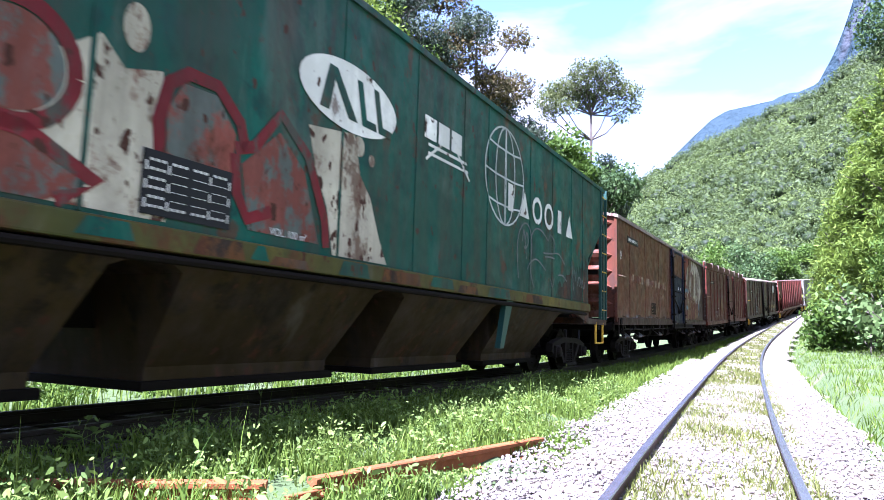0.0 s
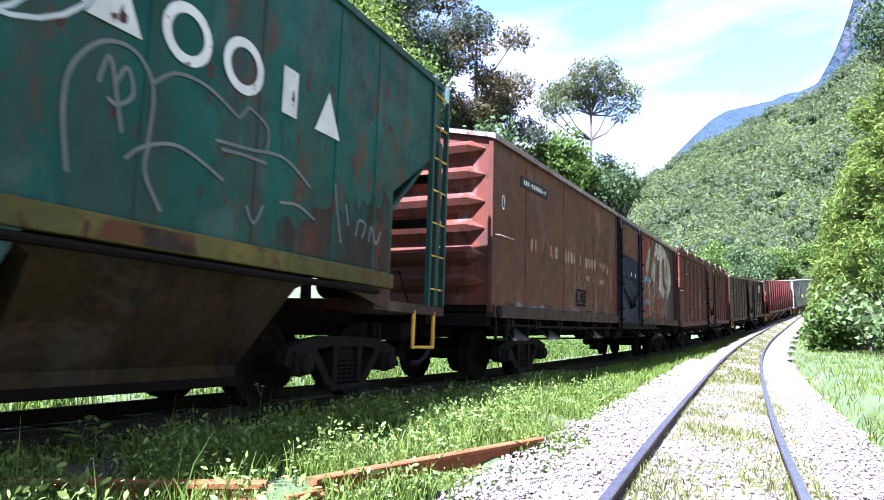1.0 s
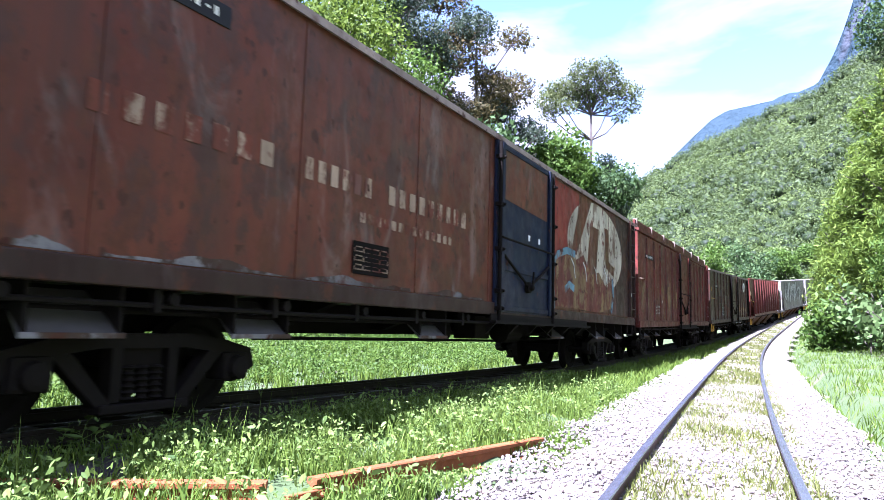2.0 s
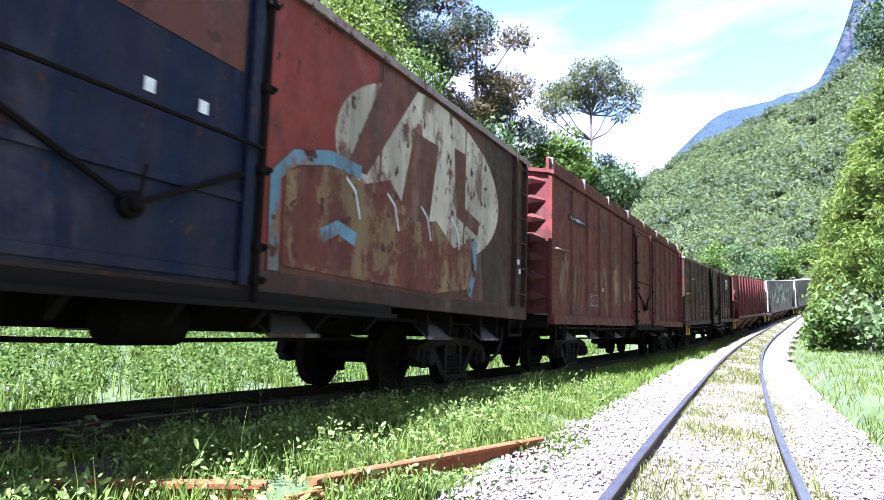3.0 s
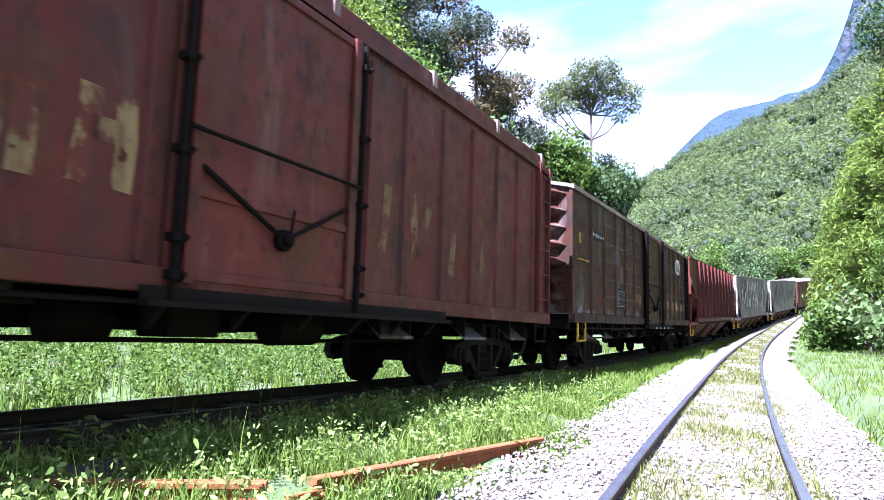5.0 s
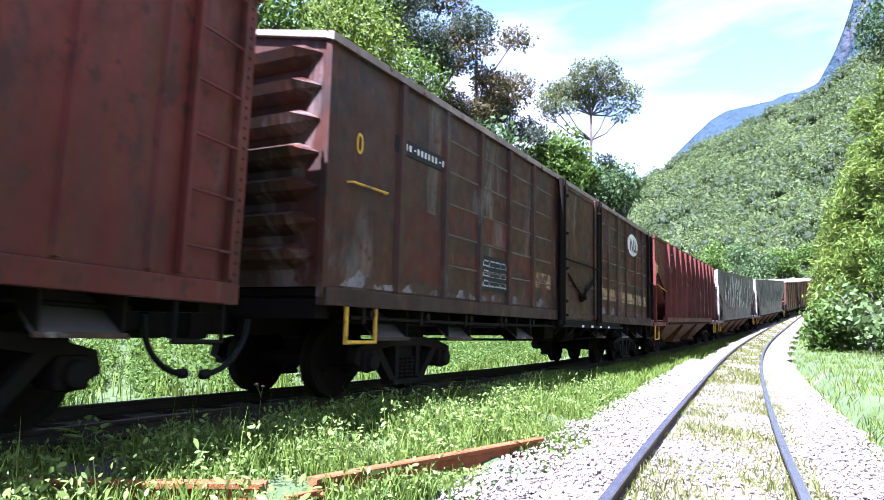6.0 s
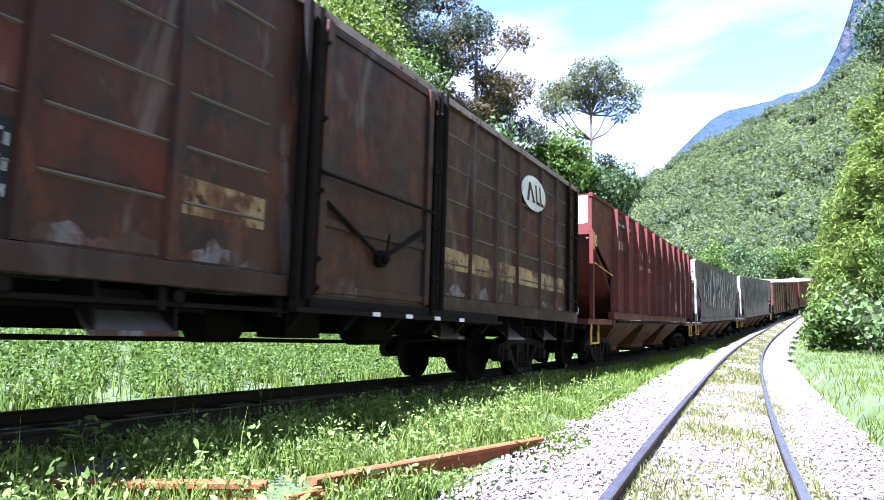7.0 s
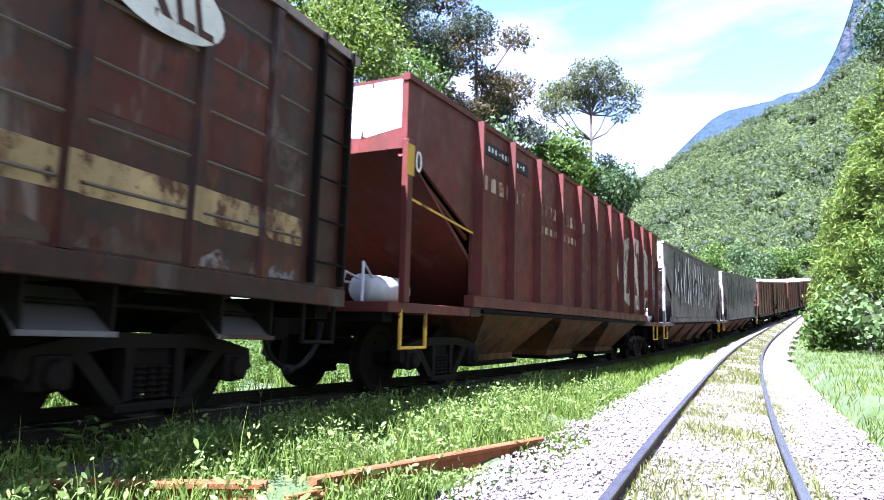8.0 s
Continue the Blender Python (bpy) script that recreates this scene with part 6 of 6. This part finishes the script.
def build_grass():
    u = RNG.uniform
    s, l = clumpy(56000, -3.5, 10, 0.9, 3.15, 0.35)
    blades("grass", "rank green grass beside the main line", s, l, MAIN, u(0.07, 0.26, len(s)), 0.006, L_GRASS)
    s, l = clumpy(9000, -1, 16, 3.0, 3.75, 0.3)
    blades("grass", "thin grass creeping into the ballast", s, l, MAIN, u(0.03, 0.12, len(s)), 0.005, L_GRASS, 0.9)
    s, l = clumpy(26000, 9, 48, 0.9, 2.9, 0.6)
    blades("grass", "rank green grass beside the main line", s, l, MAIN, u(0.10, 0.28, len(s)), 0.013, L_GRASS)
    s, l = clumpy(22000, -1, 30, -10, -1.7, 0.2)
    blades("grass", "tall sunlit grass beyond the train", s, l, MAIN, u(0.10, 0.42, len(s)), 0.010, L_GRASS)
    s, l = clumpy(17000, -4, 14, -0.5, 0.72, 0.5)
    blades("grass", "short tufts between the siding rails", s, l, SIDING, u(0.03, 0.11, len(s)), 0.005, L_DRY, 0.9)
    s, l = clumpy(7000, 10, 60, -0.5, 0.5, 0.5)
    blades("grass", "short tufts between the siding rails", s, l, SIDING, u(0.04, 0.12, len(s)), 0.016, L_DRY, 0.9)
    s, l = clumpy(46000, 1, 60, 1.38, 11, 0.6)
    blades("grass", "meadow grass on the bank beside the siding", s, l, SIDING, u(0.06, 0.22, len(s)), 0.008, L_GRASS, 0.9)
    s, l = clumpy(380, -3.0, 8, 1.2, 3.0, 0.3)
    blades("grass", "tall thin grass stalks among the weeds", s, l, MAIN, u(0.3, 0.55, len(s)), 0.004, L_GRASS, 0.35)
    # broad-leaved weeds
    n = 5200
    s, l = clumpy(n, -3.2, 9, 1.0, 3.1, 0.5)
    s2, l2 = clumpy(8000, -1, 26, -9, -1.7, 0.2)
    s, l = np.concatenate([s, s2]), np.concatenate([l, l2])
    x, y = on(MAIN, s, l)
    z = ground_z(x, y)
    h = u(0.08, 0.34, len(s))
    h[len(s) - len(s2):] *= 2.0
    h = np.where(by_old_rail(x, y), h * 0.12, h)
    base = np.stack([x, y, z], 1)
    cen, out = [], []
    for k in range(10):
        a = u(0, 2 * np.pi, len(s))
        q = u(0.3, 1.0, len(s))
        cen.append(base + np.stack([np.cos(a) * 0.075, np.sin(a) * 0.075, h * q], 1))
        out.append(np.stack([np.cos(a) * 0.5, np.sin(a) * 0.5, np.ones(len(s))], 1) / 1.12)
    near = np.tile(np.arange(len(s)) < len(s) - len(s2), 10)
    cen, out = np.concatenate(cen), np.concatenate(out)
    v, f = leaf_quads(cen[near], 0.008 + 0.022 * RNG.random(near.sum()) ** 2.2, out[near], 0.30, 2.0, rounded=True)
    v2, f2 = leaf_quads(cen[~near], u(0.022, 0.055, (~near).sum()), out[~near], 0.45, 1.5)
    tagged(new("weeds", raw_mesh("weeds", v2, f2, L_MID)), "sunlit weeds on the far side of the main line", "weeds", kind="stuff")
    tagged(new("weeds", raw_mesh("weeds", v, f, L_WEED)), "broad-leaved weeds growing beside the main line", "weeds", kind="stuff")


def build_stones():
    tv = np.array([(1, 0, 0), (-1, 0, 0), (0, 1, 0), (0, -1, 0), (0, 0, 1), (0, 0, -1)], float)
    tf = np.array([(0, 2, 4), (2, 1, 4), (1, 3, 4), (3, 0, 4), (2, 0, 5), (1, 2, 5), (3, 1, 5), (0, 3, 5)])
    rng = np.random.default_rng(11)
    n = 46000
    s = -4.5 + 23 * rng.random(n) ** 1.5
    l = rng.uniform(-1.6, 1.42, n)
    patch = np.sin(s * 1.7 + 3 * l) + np.sin(s * 0.9 - 2 * l + 1) + rng.normal(size=n) * 0.8
    keep = (abs(abs(l) - 0.535) > 0.075) & ((patch > 0.5) | ((abs(l) > 0.6) & (patch > -1.6)))
    s, l = s[keep], l[keep]
    n = len(s)
    x, y = on(SIDING, s, l)
    z = siding_grade(s) - 0.115 + 0.02 * rng.random(n) + 0.02 * (1 - (l / 1.4) ** 2)
    r = rng.uniform(0.009, 0.024, n)
    sc = rng.uniform(0.6, 1.3, (n, 3))
    a = rng.uniform(0, 6.28, n)
    ca, sa = np.cos(a)[:, None], np.sin(a)[:, None]
    p = tv[None] * (1 + 0.25 * rng.normal(size=(n, len(tv), 1))) * sc[:, None, :] * r[:, None, None]
    p = np.stack([p[..., 0] * ca - p[..., 1] * sa, p[..., 0] * sa + p[..., 1] * ca, p[..., 2] * 0.8], -1)
    v = (p + np.stack([x, y, z], 1)[:, None, :]).reshape(-1, 3)
    f = (tf[None] + len(tv) * np.arange(n)[:, None, None]).reshape(-1, 3)
    tagged(new("ballast_stones", raw_mesh("ballast_stones", v, f, M_STONE)), "loose pale crushed stones between the rails", "ballast", kind="stuff")


def scrap_rail(x0, y0, x1, y1, z0, z1, label, fishplate=False):
    """An old rail lying on its foot in the grass."""
    bm = bmesh.new()
    L = math.hypot(x1 - x0, y1 - y0)
    extrude(bm, [(w * 1.15, h * 1.2) for w, h in RAIL], "x", 0, L)
    root = tagged(part("old_rail", bm, M_RUST, None), label, "rail")
    root.matrix_world = pose(x0, y0, z0, 0, -math.degrees(math.atan2(z1 - z0, L)), math.degrees(math.atan2(y1 - y0, x1 - x0)))
    if fishplate:
        bm = bmesh.new()
        box(bm, -0.22, 0.30, -0.045, -0.012, 0.035, 0.085, 0.006)
        p = part("fishplate", bm, M_RUST, root, "rusty bolted joint bar")
        for x in (-0.12, 0.04, 0.2):
            b2 = bmesh.new()
            lathe(b2, [(-0.03, 0.014), (0, 0.014)], (x, -0.045, 0.06), "y", 6)
            part("bolt", b2, M_RUST, p)


def wild_flower(x, y, h, seed):
    rnd = random.Random(seed)
    root = tagged(new("wild_flower"), "thin wild flower with small pink blossoms", "flower")
    root.location = (x, y, float(ground_z(x, y)))
    bm = bmesh.new()
    tips = []
    rod(bm, [(0, 0, 0), (0.01, 0, h * 0.5), (0.015, 0.01, h * 0.85)], 0.004, 5, 0.002)
    for k in range(5):
        tip = (rnd.uniform(-0.05, 0.06), rnd.uniform(-0.03, 0.03), h * rnd.uniform(0.93, 1.03))
        rod(bm, [(0.013, 0.005, h * 0.75), tip], 0.002, 4)
        tips.append(tip)
    part("stem", bm, L_WEED, root)
    pink = plain("pink_petals", (0.75, 0.42, 0.40), 0.6)
    for tip in tips:
        b2 = bmesh.new()
        for k in range(5):
            a = 1.257 * k
            p = [Vector(tip), Vector(tip) + Vector((math.cos(a - 0.4), math.sin(a - 0.4), 0.5)) * 0.012, Vector(tip) + Vector((math.cos(a), math.sin(a), 0.3)) * 0.02, Vector(tip) + Vector((math.cos(a + 0.4), math.sin(a + 0.4), 0.5)) * 0.012]
            b2.faces.new([b2.verts.new(q) for q in p])
        part("blossom", b2, pink, root)


def broad_weed(x, y, h, leaf, seed):
    """A young plant: a thin leaning stem with large cupped leaves on short stalks."""
    rnd = random.Random(seed)
    root = tagged(new("weed_plant"), "young weed with broad light-green leaves", "plant")
    root.location = (x, y, float(ground_z(x, y)) - 0.01)
    lx, ly = rnd.uniform(-0.06, 0.06), rnd.uniform(-0.06, 0.06)
    bm = bmesh.new()
    rod(bm, [(0, 0, 0), (lx * 0.4, ly * 0.4, h * 0.5), (lx, ly, h)], 0.004, 5, 0.002)
    tips = []
    for k in range(7):
        q = 0.35 + 0.65 * k / 6
        a = 2.4 * k + rnd.uniform(-0.4, 0.4)
        base = Vector((lx * q, ly * q, h * q))
        tip = base + Vector((math.cos(a), math.sin(a), 0.45)) * leaf * 0.7
        rod(bm, [base, tip], 0.002, 4)
        tips.append((tip, a))
    part("stem", bm, L_WEED, root)
    for tip, a in tips:
        size = leaf * rnd.uniform(0.7, 1.15)
        out = Vector((math.cos(a), math.sin(a), rnd.uniform(-0.35, 0.25))).normalized()
        side = Vector((-math.sin(a), math.cos(a), 0))
        up = out.cross(side)
        b2 = bmesh.new()
        rib = [b2.verts.new(tip + out * size * t + up * size * (-0.10) * math.sin(math.pi * t)) for t in (0, 0.3, 0.62, 1.0)]
        for sg in (-1, 1):
            edge = [b2.verts.new(tip + out * size * t + side * sg * size * w + up * size * 0.06) for t, w in ((0.10, 0.26), (0.42, 0.40), (0.76, 0.24))]
            b2.faces.new((rib[0], rib[1], edge[1], edge[0]))
            b2.faces.new((rib[1], rib[2], edge[2], edge[1]))
            b2.faces.new((rib[2], rib[3], edge[2]))
        part("leaf", b2, L_WEED, root, smooth=True)


def build_plants():
    build_hills()
    build_trees()
    build_grass()
    build_stones()
    scrap_rail(-0.70, 3.96, 0.96, 6.50, -0.255, -0.375, "rusty old rail lying in the grass beside the siding", True)
    scrap_rail(-2.6, 3.66, -0.92, 3.84, -0.25, -0.255, "second rusty old rail half hidden by weeds")
    wild_flower(-1.62, 6.3, 0.42, 1)
    for k, (x, y, h, leaf) in enumerate(((-2.35, 4.55, 0.26, 0.10), (-2.15, 4.45, 0.22, 0.11), (-2.62, 4.8, 0.20, 0.08), (-1.95, 4.15, 0.16, 0.08), (-1.55, 4.7, 0.20, 0.085), (-1.3, 4.35, 0.15, 0.08), (-1.05, 5.1, 0.22, 0.09), (-0.75, 4.75, 0.18, 0.075),
                                         (-0.35, 5.6, 0.20, 0.08), (0.1, 6.2, 0.22, 0.085), (0.45, 6.9, 0.24, 0.09), (-0.1, 4.35, 0.13, 0.07), (-1.15, 3.95, 0.16, 0.075), (0.9, 7.6, 0.22, 0.09))):
        broad_weed(x, y, h, leaf, k)


build_plants()


# ---- motion ----
SPEED, SLOWING = 7.218, 0.0031


def wagon_pose(s, half):
    a, b = (Vector((float(on(MAIN, q)[0]), float(on(MAIN, q)[1]), float(grade(q)))) for q in (s - half, s + half))
    fwd = (b - a).normalized()
    left = Vector((0, 0, 1)).cross(fwd).normalized()
    up = fwd.cross(left)
    mid = (a + b) / 2
    return Matrix(((fwd.x, left.x, up.x, mid.x), (fwd.y, left.y, up.y, mid.y), (fwd.z, left.z, up.z, mid.z), (0, 0, 0, 1)))


def motions():
    """The train rolls towards the camera and past it at about 26 km/h; every wheelset turns with it."""
    for root, u, half, sets in WAGONS:
        walk(root, [(t, wagon_pose(u - SPEED * t + SLOWING * t * t, half)) for t in np.arange(0, 8.01, 0.5)])
        for ob, x in sets:
            rows = []
            for k in range(0, 241, 2):
                t = k / 30
                turn = math.degrees((SPEED * t - SLOWING * t * t) / WHEEL_R)
                rows.append((t, pose(x, 0, WHEEL_R) @ Matrix.Rotation(-radians(turn % 360), 4, "Y")))
            walk(ob, rows)


motions()
